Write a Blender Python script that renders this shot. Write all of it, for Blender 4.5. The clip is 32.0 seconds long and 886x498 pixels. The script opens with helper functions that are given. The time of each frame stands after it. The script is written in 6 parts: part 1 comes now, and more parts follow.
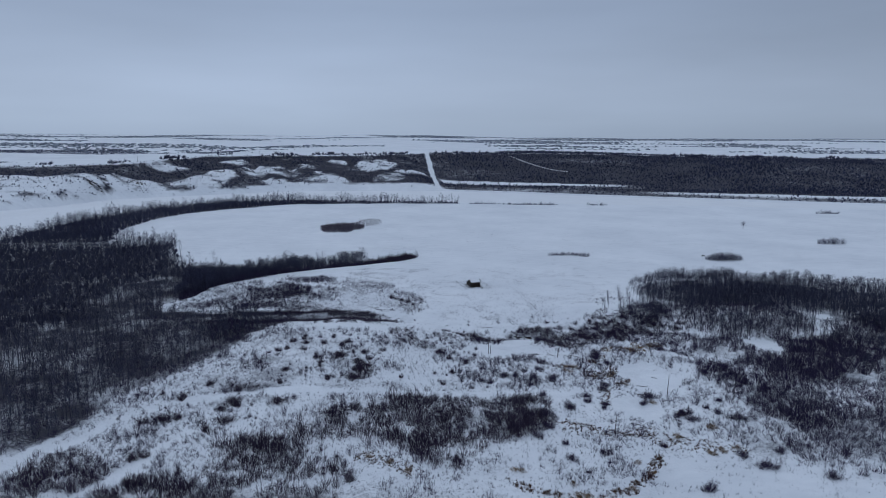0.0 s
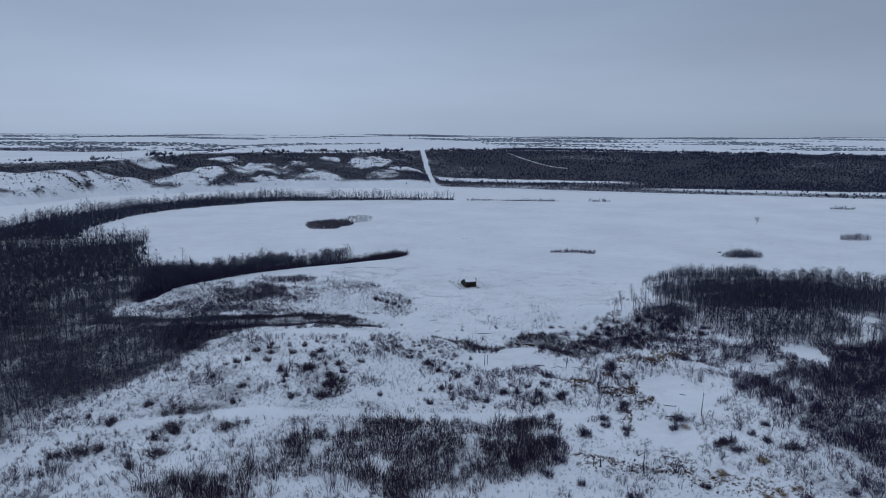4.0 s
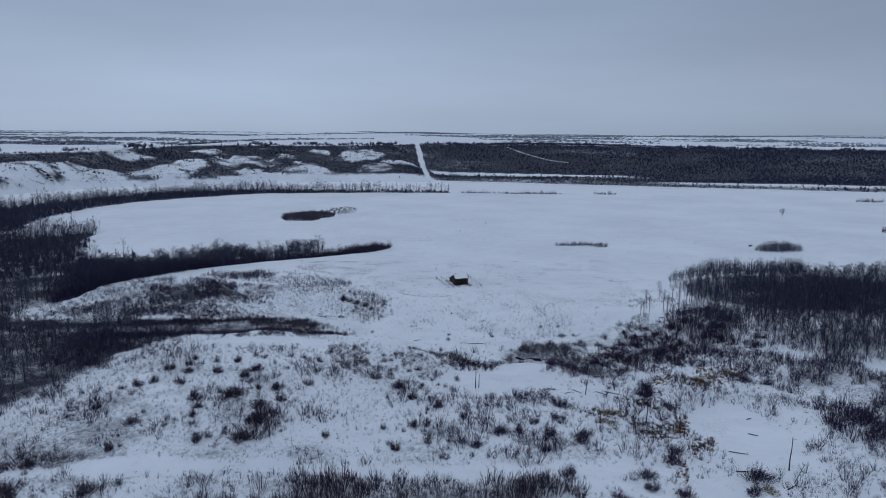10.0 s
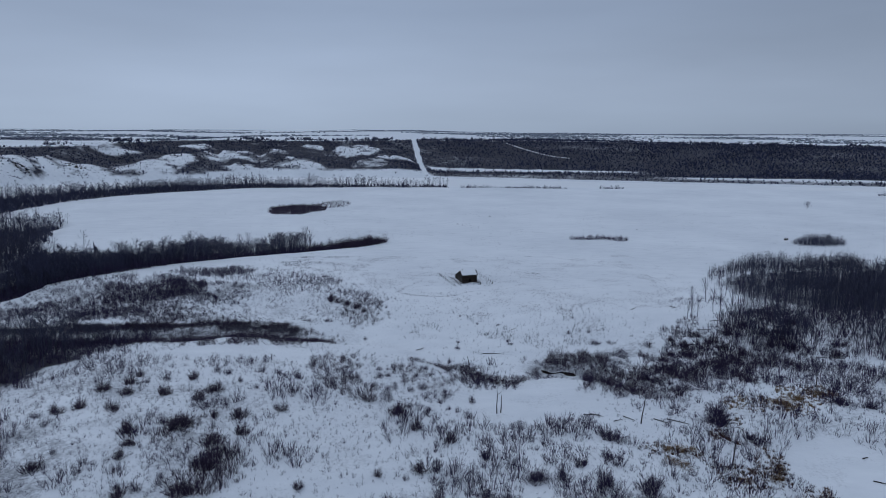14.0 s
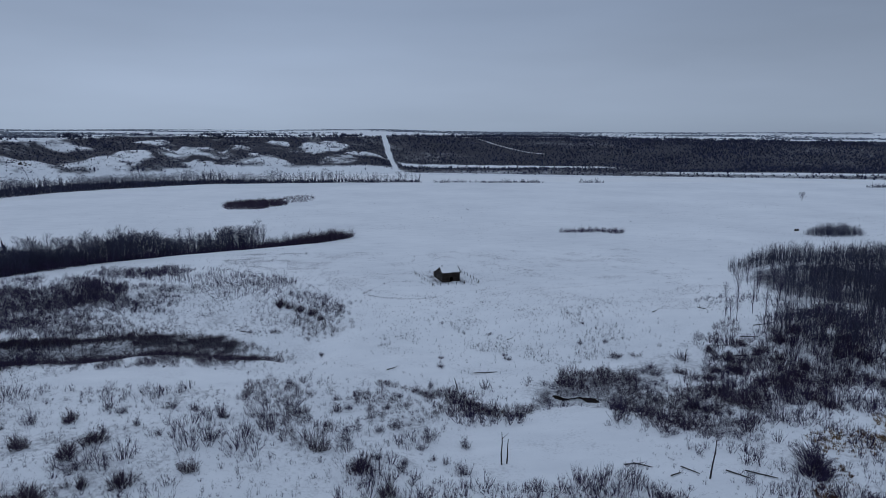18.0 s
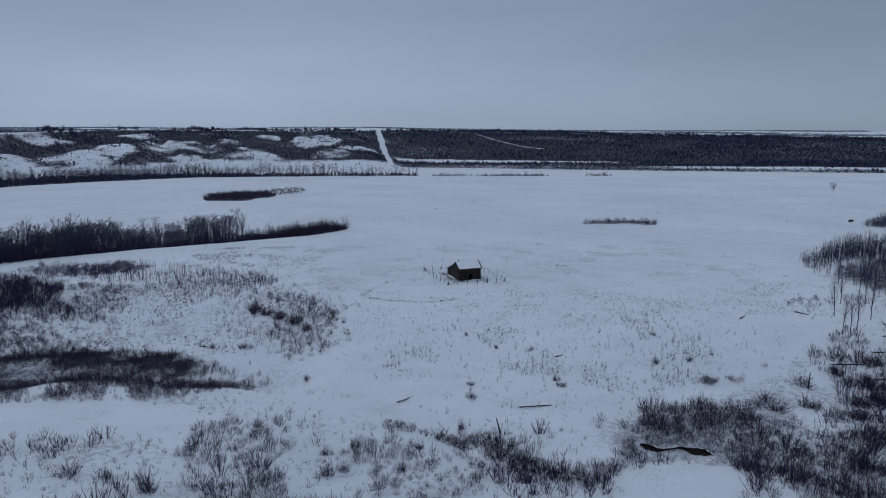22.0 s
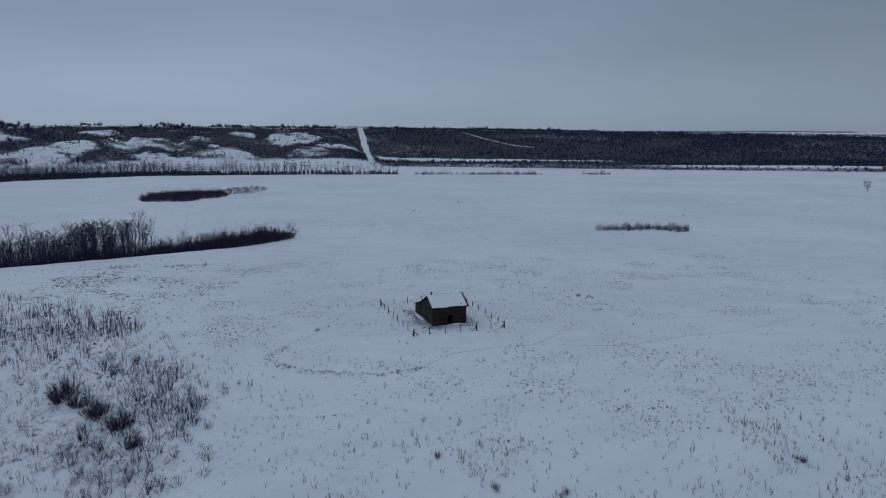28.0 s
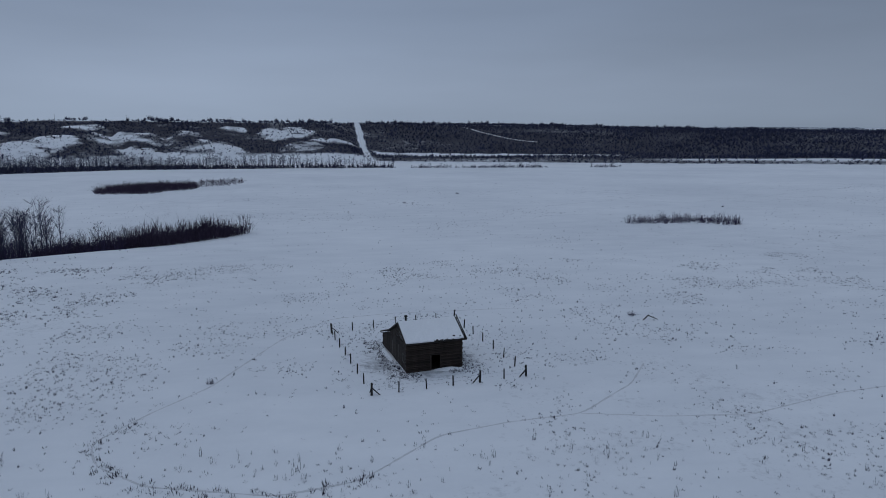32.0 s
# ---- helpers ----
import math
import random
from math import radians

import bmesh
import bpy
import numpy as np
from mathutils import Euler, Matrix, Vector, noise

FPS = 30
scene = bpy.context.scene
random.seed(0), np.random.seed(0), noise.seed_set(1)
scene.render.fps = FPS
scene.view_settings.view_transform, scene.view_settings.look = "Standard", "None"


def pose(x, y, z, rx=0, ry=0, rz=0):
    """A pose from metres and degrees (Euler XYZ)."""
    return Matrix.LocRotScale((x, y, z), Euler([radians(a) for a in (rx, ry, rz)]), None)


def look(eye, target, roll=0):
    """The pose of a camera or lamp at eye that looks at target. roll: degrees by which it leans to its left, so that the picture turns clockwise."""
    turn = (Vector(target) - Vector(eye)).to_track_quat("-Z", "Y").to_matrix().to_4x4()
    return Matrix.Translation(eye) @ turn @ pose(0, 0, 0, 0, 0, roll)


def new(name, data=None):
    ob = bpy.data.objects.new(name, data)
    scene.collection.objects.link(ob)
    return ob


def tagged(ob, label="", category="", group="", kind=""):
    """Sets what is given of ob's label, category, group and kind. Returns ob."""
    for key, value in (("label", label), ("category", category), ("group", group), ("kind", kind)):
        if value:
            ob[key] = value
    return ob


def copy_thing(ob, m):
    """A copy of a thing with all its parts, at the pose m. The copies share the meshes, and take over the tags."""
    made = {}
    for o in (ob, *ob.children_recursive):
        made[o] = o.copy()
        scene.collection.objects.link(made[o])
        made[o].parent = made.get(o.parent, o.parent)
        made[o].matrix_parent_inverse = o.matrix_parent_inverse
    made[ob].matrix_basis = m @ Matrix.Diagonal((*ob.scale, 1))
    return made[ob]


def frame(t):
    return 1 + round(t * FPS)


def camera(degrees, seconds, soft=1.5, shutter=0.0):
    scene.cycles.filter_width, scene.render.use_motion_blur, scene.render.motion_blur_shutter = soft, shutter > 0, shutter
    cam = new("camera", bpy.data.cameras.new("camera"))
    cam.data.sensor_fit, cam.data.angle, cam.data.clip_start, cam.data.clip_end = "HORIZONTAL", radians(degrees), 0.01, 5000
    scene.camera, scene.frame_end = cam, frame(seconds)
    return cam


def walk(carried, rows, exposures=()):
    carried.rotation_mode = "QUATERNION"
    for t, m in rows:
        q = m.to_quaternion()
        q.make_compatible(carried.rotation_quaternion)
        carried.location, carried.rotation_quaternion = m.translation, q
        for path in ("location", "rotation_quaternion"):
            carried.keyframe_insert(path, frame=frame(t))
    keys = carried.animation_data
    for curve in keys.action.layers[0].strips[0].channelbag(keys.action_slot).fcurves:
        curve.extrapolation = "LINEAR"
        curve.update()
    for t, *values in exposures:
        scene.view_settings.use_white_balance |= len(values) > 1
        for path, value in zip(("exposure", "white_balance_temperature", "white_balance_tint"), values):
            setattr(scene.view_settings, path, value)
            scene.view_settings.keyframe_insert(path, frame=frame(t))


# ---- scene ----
cam = camera(68.7, 32.0, 0.75)
PATH = [
    (0, (-21.512, -433.142, 98.844), (-21.439, -431.17, 98.521), 0.1),
    (0.5, (-20.114, -427.404, 97.581), (-20.038, -425.431, 97.258), 0.1),
    (1, (-18.771, -421.766, 96.243), (-18.693, -419.793, 95.92), 0.1),
    (1.5, (-17.452, -415.842, 94.854), (-17.373, -413.869, 94.532), 0.0),
    (2, (-16.577, -409.963, 93.534), (-16.499, -407.991, 93.213), 0.0),
    (2.5, (-16.221, -404.189, 92.275), (-16.142, -402.216, 91.953), 0.1),
    (3, (-15.785, -398.219, 90.976), (-15.707, -396.247, 90.654), 0.0),
    (3.5, (-15.696, -392.41, 89.466), (-15.617, -390.437, 89.145), 0.0),
    (5.5, (-15.213, -368.695, 83.778), (-15.133, -366.723, 83.456), 0.0),
    (6, (-14.918, -362.785, 82.369), (-14.839, -360.813, 82.047), 0.1),
    (6.5, (-14.589, -356.886, 80.979), (-14.509, -354.914, 80.656), 0.1),
    (7, (-14.032, -350.986, 79.247), (-13.952, -349.013, 78.925), 0.1),
    (7.5, (-12.997, -345.06, 77.592), (-12.918, -343.088, 77.27), 0.1),
    (8, (-11.532, -339.318, 76.237), (-11.453, -337.346, 75.914), 0.1),
    (8.5, (-9.843, -334.029, 75.117), (-9.762, -332.057, 74.793), 0.1),
    (9, (-8.174, -328.48, 73.815), (-8.094, -326.508, 73.493), 0.1),
    (9.5, (-6.826, -323.13, 72.565), (-6.744, -321.158, 72.243), 0.1),
    (10, (-6.008, -317.495, 71.28), (-5.923, -315.523, 70.959), 0.1),
    (10.5, (-5.741, -311.775, 69.843), (-5.654, -309.803, 69.522), 0.1),
    (11, (-5.776, -306.184, 68.434), (-5.689, -304.212, 68.115), 0.1),
    (11.5, (-6.003, -300.506, 67.15), (-5.915, -298.533, 66.831), 0.1),
    (12, (-6.484, -294.915, 65.85), (-6.396, -292.943, 65.53), 0.1),
    (12.5, (-6.948, -289.173, 64.391), (-6.859, -287.2, 64.071), 0.1),
    (13, (-7.494, -283.593, 63.086), (-7.405, -281.621, 62.765), 0.1),
    (13.5, (-7.832, -277.809, 61.614), (-7.742, -275.837, 61.293), 0.1),
    (14, (-8.073, -272.204, 60.295), (-7.975, -270.232, 59.974), 0.1),
    (14.5, (-7.77, -266.776, 59.072), (-7.662, -264.805, 58.751), 0.0),
    (16.5, (-6.795, -243.48, 53.805), (-6.643, -241.512, 53.483), -0.1),
    (17, (-6.793, -237.777, 52.519), (-6.631, -235.81, 52.198), -0.1),
    (17.5, (-6.733, -230.777, 50.84), (-6.562, -228.81, 50.521), -0.1),
    (18, (-7.189, -224.974, 49.577), (-7.004, -223.008, 49.258), -0.1),
    (18.5, (-7.774, -219.255, 48.111), (-7.566, -217.291, 47.793), -0.1),
    (19, (-8.516, -213.922, 46.854), (-8.307, -211.959, 46.536), -0.1),
    (19.5, (-9.125, -208.281, 45.707), (-8.918, -206.318, 45.388), -0.1),
    (20, (-9.753, -202.54, 44.507), (-9.546, -200.576, 44.188), -0.1),
    (20.5, (-10.12, -196.859, 43.282), (-9.915, -194.895, 42.963), -0.1),
    (21, (-10.16, -190.826, 42.002), (-9.956, -188.863, 41.682), -0.1),
    (21.5, (-10.192, -185.329, 40.875), (-9.988, -183.366, 40.555), -0.1),
    (22, (-9.874, -179.399, 39.628), (-9.669, -177.436, 39.307), -0.1),
    (22.5, (-9.366, -173.699, 38.419), (-9.159, -171.736, 38.098), -0.1),
    (23, (-8.59, -168.094, 37.293), (-8.379, -166.131, 36.971), -0.1),
    (23.5, (-7.562, -162.313, 36.105), (-7.336, -160.352, 35.783), -0.1),
    (24, (-6.424, -156.604, 35.157), (-6.18, -154.645, 34.835), 0.0),
    (24.5, (-5.047, -151.111, 34.673), (-4.798, -149.153, 34.35), 0.0),
    (25, (-3.931, -145.588, 34.816), (-3.683, -143.63, 34.493), 0.0),
    (25.5, (-2.888, -139.847, 35.001), (-2.641, -137.888, 34.68), -0.0),
    (26, (-2.007, -134.437, 34.965), (-1.761, -132.478, 34.646), -0.1),
    (26.5, (-0.968, -128.678, 34.817), (-0.723, -126.719, 34.499), -0.1),
    (28.5, (2.504, -105.519, 32.404), (2.748, -103.56, 32.087), -0.0),
    (29, (3.433, -99.736, 31.46), (3.676, -97.776, 31.145), -0.1),
    (29.5, (4.389, -93.662, 30.683), (4.632, -91.702, 30.366), -0.1),
    (30, (5.253, -88.224, 29.706), (5.496, -86.264, 29.389), -0.1),
    (30.5, (6.35, -82.443, 28.562), (6.592, -80.483, 28.246), -0.1),
    (31, (7.337, -76.688, 27.544), (7.579, -74.728, 27.226), -0.1),
    (31.5, (8.387, -70.919, 26.485), (8.629, -68.959, 26.167), -0.2),
    (32, (9.783, -64.544, 25.331), (10.024, -62.585, 25.01), -0.2),
]
walk(cam, [(t, look(e, g, r)) for t, e, g, r in PATH],
     exposures=[(0.0, 0.0), (7.0, 0.0), (13.0, -0.06), (20.0, -0.2), (26.0, -0.36), (32.0, -0.44)])

# ---- world and sun ----
world = bpy.data.worlds.new("overcast_sky")
scene.world = world
world.use_nodes = True
wn, wl = world.node_tree.nodes, world.node_tree.links
wn.clear()
w_out = wn.new("ShaderNodeOutputWorld")
w_bg = wn.new("ShaderNodeBackground")
w_co = wn.new("ShaderNodeTexCoord")
w_sep = wn.new("ShaderNodeSeparateXYZ")
wl.new(w_co.outputs["Generated"], w_sep.inputs[0])
w_ramp = wn.new("ShaderNodeValToRGB")
wl.new(w_sep.outputs["Z"], w_ramp.inputs[0])
stops = [(0.0, (0.318, 0.397, 0.528)), (0.03, (0.350, 0.435, 0.572)), (0.08, (0.359, 0.445, 0.592)),
         (0.19, (0.286, 0.364, 0.506)), (0.45, (0.32, 0.40, 0.545)), (1.0, (0.43, 0.53, 0.71))]
while len(w_ramp.color_ramp.elements) < len(stops):
    w_ramp.color_ramp.elements.new(0.5)
for el, (p, c) in zip(w_ramp.color_ramp.elements, stops):
    el.position, el.color = p, (*c, 1)
w_map = wn.new("ShaderNodeMapping")
w_map.inputs["Scale"].default_value = (1.3, 1.3, 7.0)
wl.new(w_co.outputs["Generated"], w_map.inputs[0])
w_noise = wn.new("ShaderNodeTexNoise")
w_noise.inputs["Scale"].default_value = 1.6
w_noise.inputs["Detail"].default_value = 5.0
w_noise.inputs["Roughness"].default_value = 0.45
wl.new(w_map.outputs[0], w_noise.inputs["Vector"])
w_mr = wn.new("ShaderNodeMapRange")
w_mr.inputs[1].default_value, w_mr.inputs[2].default_value = 0.25, 0.75
w_mr.inputs[3].default_value, w_mr.inputs[4].default_value = 1.0, 1.18
wl.new(w_noise.outputs[0], w_mr.inputs[0])
# the cloud is thinner towards the hidden sun
w_east = wn.new("ShaderNodeMapRange")
w_east.inputs[1].default_value, w_east.inputs[2].default_value = -1.0, 1.0
wl.new(w_sep.outputs["X"], w_east.inputs[0])
w_dot = wn.new("ShaderNodeValToRGB")
w_dot.color_ramp.interpolation = "B_SPLINE"
glow = [(0.0, 0.95), (0.22, 0.965), (0.38, 1.0), (0.5, 0.96), (0.62, 0.88), (0.78, 0.74), (1.0, 0.74)]
while len(w_dot.color_ramp.elements) < len(glow):
    w_dot.color_ramp.elements.new(0.5)
for el, (p, v) in zip(w_dot.color_ramp.elements, glow):
    el.position, el.color = p, (v, v, v, 1)
wl.new(w_east.outputs[0], w_dot.inputs[0])
w_m1 = wn.new("ShaderNodeMath")
w_m1.operation = "MULTIPLY"
wl.new(w_mr.outputs[0], w_m1.inputs[0])
wl.new(w_dot.outputs[0], w_m1.inputs[1])
wl.new(w_ramp.outputs[0], w_bg.inputs[0])
wl.new(w_m1.outputs[0], w_bg.inputs[1])
wl.new(w_bg.outputs[0], w_out.inputs[0])

sun = bpy.data.lights.new("sun", "SUN")
sun.energy, sun.angle, sun.color = 0.15, radians(40), (1.0, 0.96, 0.9)
new("sun", sun).matrix_world = look((-400, 600, 700), (0, 0, 0))


# ---- materials ----
def mat(name, base, rough=0.9, var=0.25, scale=1.0, bump=0.0, bscale=8.0, island=0.0, rnd=0.0, second=None, spec=0.3):
    """A rough procedural surface: two scales of colour noise, optional second colour, fine bump."""
    m = bpy.data.materials.new(name)
    m.use_nodes = True
    n, l = m.node_tree.nodes, m.node_tree.links
    b = n["Principled BSDF"]
    b.inputs["Roughness"].default_value = rough
    b.inputs["Specular IOR Level"].default_value = spec
    co = n.new("ShaderNodeTexCoord")
    t1 = n.new("ShaderNodeTexNoise")
    t1.inputs["Scale"].default_value, t1.inputs["Detail"].default_value = scale, 6.0
    l.new(co.outputs["Object"], t1.inputs["Vector"])
    t2 = n.new("ShaderNodeTexNoise")
    t2.inputs["Scale"].default_value, t2.inputs["Detail"].default_value = scale * 9.3, 3.0
    l.new(co.outputs["Object"], t2.inputs["Vector"])
    add = n.new("ShaderNodeMath")
    add.operation = "ADD"
    l.new(t1.outputs[0], add.inputs[0])
    l.new(t2.outputs[0], add.inputs[1])
    mr = n.new("ShaderNodeMapRange")
    mr.inputs[1].default_value, mr.inputs[2].default_value = 0.6, 1.4
    l.new(add.outputs[0], mr.inputs[0])
    mix = n.new("ShaderNodeMix")
    mix.data_type = "RGBA"
    lo = tuple(c * (1 - var) for c in base)
    hi = second or tuple(min(1, c * (1 + var)) for c in base)
    mix.inputs[6].default_value, mix.inputs[7].default_value = (*lo, 1), (*hi, 1)
    l.new(mr.outputs[0], mix.inputs[0])
    out = mix.outputs[2]
    if island or rnd:
        src = n.new("ShaderNodeNewGeometry").outputs["Random Per Island"] if island else n.new("ShaderNodeObjectInfo").outputs["Random"]
        r2 = n.new("ShaderNodeMapRange")
        k = island or rnd
        r2.inputs[3].default_value, r2.inputs[4].default_value = 1 - k, 1 + k
        l.new(src, r2.inputs[0])
        mul = n.new("ShaderNodeMix")
        mul.data_type, mul.blend_type = "RGBA", "MULTIPLY"
        mul.inputs[0].default_value = 1.0
        l.new(out, mul.inputs[6])
        cmb = n.new("ShaderNodeCombineColor")
        for i in range(3):
            l.new(r2.outputs[0], cmb.inputs[i])
        l.new(cmb.outputs[0], mul.inputs[7])
        out = mul.outputs[2]
    l.new(out, b.inputs["Base Color"])
    if bump:
        t3 = n.new("ShaderNodeTexNoise")
        t3.inputs["Scale"].default_value, t3.inputs["Detail"].default_value = bscale, 5.0
        l.new(co.outputs["Object"], t3.inputs["Vector"])
        bp = n.new("ShaderNodeBump")
        bp.inputs["Strength"].default_value, bp.inputs["Distance"].default_value = 0.8, bump
        l.new(t3.outputs[0], bp.inputs["Height"])
        l.new(bp.outputs[0], b.inputs["Normal"])
    return m


def snow_ground(name):
    """Snow over dead grass: where the cover attribute rises, litter and stems show through in flecks."""
    m = bpy.data.materials.new(name)
    m.use_nodes = True
    n, l = m.node_tree.nodes, m.node_tree.links
    b = n["Principled BSDF"]
    b.inputs["Roughness"].default_value = 0.85
    b.inputs["Specular IOR Level"].default_value = 0.2
    co = n.new("ShaderNodeTexCoord")

    def tex(scale, detail, rough=0.55, stretch=(1, 1, 1)):
        mp = n.new("ShaderNodeMapping")
        mp.inputs["Scale"].default_value = stretch
        l.new(co.outputs["Object"], mp.inputs[0])
        t = n.new("ShaderNodeTexNoise")
        t.inputs["Scale"].default_value, t.inputs["Detail"].default_value, t.inputs["Roughness"].default_value = scale, detail, rough
        l.new(mp.outputs[0], t.inputs["Vector"])
        return t.outputs[0]

    def math_(op, a, bb, clamp=False):
        q = n.new("ShaderNodeMath")
        q.operation, q.use_clamp = op, clamp
        for i, s in enumerate((a, bb)):
            if isinstance(s, (int, float)):
                q.inputs[i].default_value = s
            else:
                l.new(s, q.inputs[i])
        return q.outputs[0]

    def ramp(v, lo, hi, a=0.0, bb=1.0):
        q = n.new("ShaderNodeMapRange")
        for i, s in enumerate((lo, hi, a, bb)):
            q.inputs[i + 1].default_value = s
        l.new(v, q.inputs[0])
        return q.outputs[0]

    cover = n.new("ShaderNodeAttribute")
    cover.attribute_name = "cover"
    stub = n.new("ShaderNodeAttribute")
    stub.attribute_name = "stubble"
    # drifts of clean snow: broad tone and streaks
    tone = math_("ADD", math_("MULTIPLY", tex(0.013, 4), 0.6), math_("MULTIPLY", tex(0.08, 5, 0.6, (1, 2.4, 1)), 0.4))
    snow = n.new("ShaderNodeMix")
    snow.data_type = "RGBA"
    snow.inputs[6].default_value, snow.inputs[7].default_value = (0.775, 0.79, 0.81, 1), (0.895, 0.905, 0.915, 1)
    l.new(ramp(tone, 0.38, 0.62), snow.inputs[0])
    # flecks of grass that stand out of the snow
    fleck = math_("ADD", math_("MULTIPLY", tex(1.7, 4, 0.7), 0.55), math_("MULTIPLY", tex(0.12, 4, 0.6), 0.45))
    f1 = ramp(math_("ADD", fleck, math_("MULTIPLY", stub.outputs["Fac"], 0.12)), 0.65, 0.76, 0, 0.2)
    # litter under brush and trees
    c0 = math_("ADD", math_("MULTIPLY", tex(0.95, 6, 0.78), 0.5), math_("ADD", math_("MULTIPLY", tex(0.10, 4, 0.7), 0.3), math_("MULTIPLY", tex(0.03, 4, 0.7), 0.2)))
    f2 = ramp(math_("ADD", c0, math_("MULTIPLY", cover.outputs["Fac"], 0.42)), 0.62, 0.84, 0, 0.97)
    fac = math_("MAXIMUM", f1, f2, True)
    dirt = n.new("ShaderNodeMix")
    dirt.data_type = "RGBA"
    dirt.inputs[6].default_value, dirt.inputs[7].default_value = (0.018, 0.018, 0.030, 1), (0.042, 0.037, 0.053, 1)
    l.new(ramp(tex(0.8, 5), 0.35, 0.7), dirt.inputs[0])
    mix = n.new("ShaderNodeMix")
    mix.data_type = "RGBA"
    l.new(fac, mix.inputs[0])
    l.new(snow.outputs[2], mix.inputs[6])
    l.new(dirt.outputs[2], mix.inputs[7])
    l.new(mix.outputs[2], b.inputs["Base Color"])
    bp = n.new("ShaderNodeBump")
    bp.inputs["Strength"].default_value, bp.inputs["Distance"].default_value = 0.7, 0.35
    l.new(math_("ADD", math_("MULTIPLY", tex(0.9, 5), 0.5), tex(0.16, 4)), bp.inputs["Height"])
    l.new(bp.outputs[0], b.inputs["Normal"])
    return m


M_GROUND = snow_ground("snow_over_grass")
M_ICE = mat("snow_on_ice", (0.86, 0.865, 0.87), 0.8, 0.05, 0.02, 0.05, 0.5)
M_SNOW = mat("packed_snow", (0.87, 0.875, 0.88), 0.8, 0.05, 0.6, 0.03, 2.0)
M_TRACK = mat("trodden_snow", (0.68, 0.68, 0.69), 0.85, 0.22, 0.5, 0.05, 3.0)
M_BARK = mat("grey_brown_bark", (0.052, 0.053, 0.086), 0.95, 0.35, 0.6, island=0.4)
M_TWIG = mat("dark_twigs", (0.044, 0.033, 0.075), 0.95, 0.3, 0.4, island=0.5)
M_WILLOW = mat("reddish_willow_stems", (0.050, 0.035, 0.062), 0.95, 0.35, 0.15, island=0.5)
M_SEDGE = mat("dry_ochre_grass", (0.21, 0.135, 0.075), 0.95, 0.35, 0.5, island=0.5)
M_RUST = mat("rust_brown_sedge", (0.105, 0.055, 0.036), 0.95, 0.35, 0.5, island=0.5)
M_WEED = mat("dead_weed_stems", (0.024, 0.021, 0.046), 0.95, 0.3, 0.3, island=0.4)
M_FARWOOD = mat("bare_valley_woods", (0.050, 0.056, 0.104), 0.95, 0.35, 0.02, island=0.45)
M_BELT = mat("grey_violet_poplar_bark", (0.046, 0.048, 0.086), 0.95, 0.35, 0.1, island=0.4)
# pale blue-grey base colour carries the distance haze of the plateau belts
M_HAZED_BELT = mat("hazed_distant_trees", (0.26, 0.285, 0.33), 0.95, 0.3, 0.02, island=0.4)
M_DEADWOOD = mat("weathered_dead_wood", (0.036, 0.031, 0.031), 0.9, 0.35, 1.5, 0.01, 20, rnd=0.3)
M_LOG = mat("weathered_dark_logs", (0.025, 0.018, 0.015), 0.9, 0.5, 1.3, 0.02, 14, rnd=0.55, second=(0.056, 0.041, 0.033))
M_BOARD = mat("grey_weathered_boards", (0.027, 0.021, 0.018), 0.9, 0.4, 1.4, 0.01, 18, rnd=0.45, second=(0.060, 0.049, 0.042))
M_PALE = mat("bleached_grey_boards", (0.11, 0.105, 0.10), 0.9, 0.4, 2.0, 0.008, 20, rnd=0.3)
M_SHINGLE = mat("dark_rotten_shingles", (0.026, 0.022, 0.020), 0.95, 0.4, 2.5, 0.02, 18, rnd=0.3)
M_IRON = mat("rusty_black_iron", (0.02, 0.017, 0.016), 0.7, 0.4, 4.0, 0.003, 30)
M_DARK = mat("dark_interior_earth", (0.03, 0.025, 0.02), 0.95, 0.3, 1.0)
M_POST = mat("weathered_fence_posts", (0.026, 0.023, 0.023), 0.9, 0.3, 3.0, 0.006, 30, rnd=0.3)
M_EARTH = mat("bare_dark_earth_bank", (0.026, 0.019, 0.016), 0.95, 0.45, 0.6, 0.08, 2.5)
M_FARMWALL = mat("grey_farmhouse_siding", (0.16, 0.16, 0.17), 0.8, 0.15, 0.6)
M_FARMROOF = mat("dark_farmhouse_roof", (0.06, 0.06, 0.065), 0.8, 0.15, 0.6)


# ---- helpers of the scene ----
def hash2(i, j, seed):
    v = np.sin(i * 127.1 + j * 311.7 + seed * 74.7) * 43758.5453
    return v - np.floor(v)


def vnoise(x, y, size, seed=0, octaves=3):
    """Smooth value noise, about -1 to 1, for arrays; size is the largest cell in metres."""
    x, y = np.asarray(x, float), np.asarray(y, float)
    total, amp, norm = np.zeros(np.broadcast(x, y).shape), 1.0, 0.0
    for o in range(octaves):
        u, v = x / size + 13.7 * o, y / size + 5.1 * o
        i, j = np.floor(u), np.floor(v)
        a, b = u - i, v - j
        a, b = a * a * (3 - 2 * a), b * b * (3 - 2 * b)
        s = seed + o * 9
        n0 = hash2(i, j, s) * (1 - a) + hash2(i + 1, j, s) * a
        n1 = hash2(i, j + 1, s) * (1 - a) + hash2(i + 1, j + 1, s) * a
        total += amp * (2 * (n0 * (1 - b) + n1 * b) - 1)
        norm += amp
        amp *= 0.5
        size *= 0.5
    return total / norm * 1.4


def smooth(v, lo, hi):
    t = np.clip((np.asarray(v, float) - lo) / (hi - lo), 0, 1)
    return t * t * (3 - 2 * t)


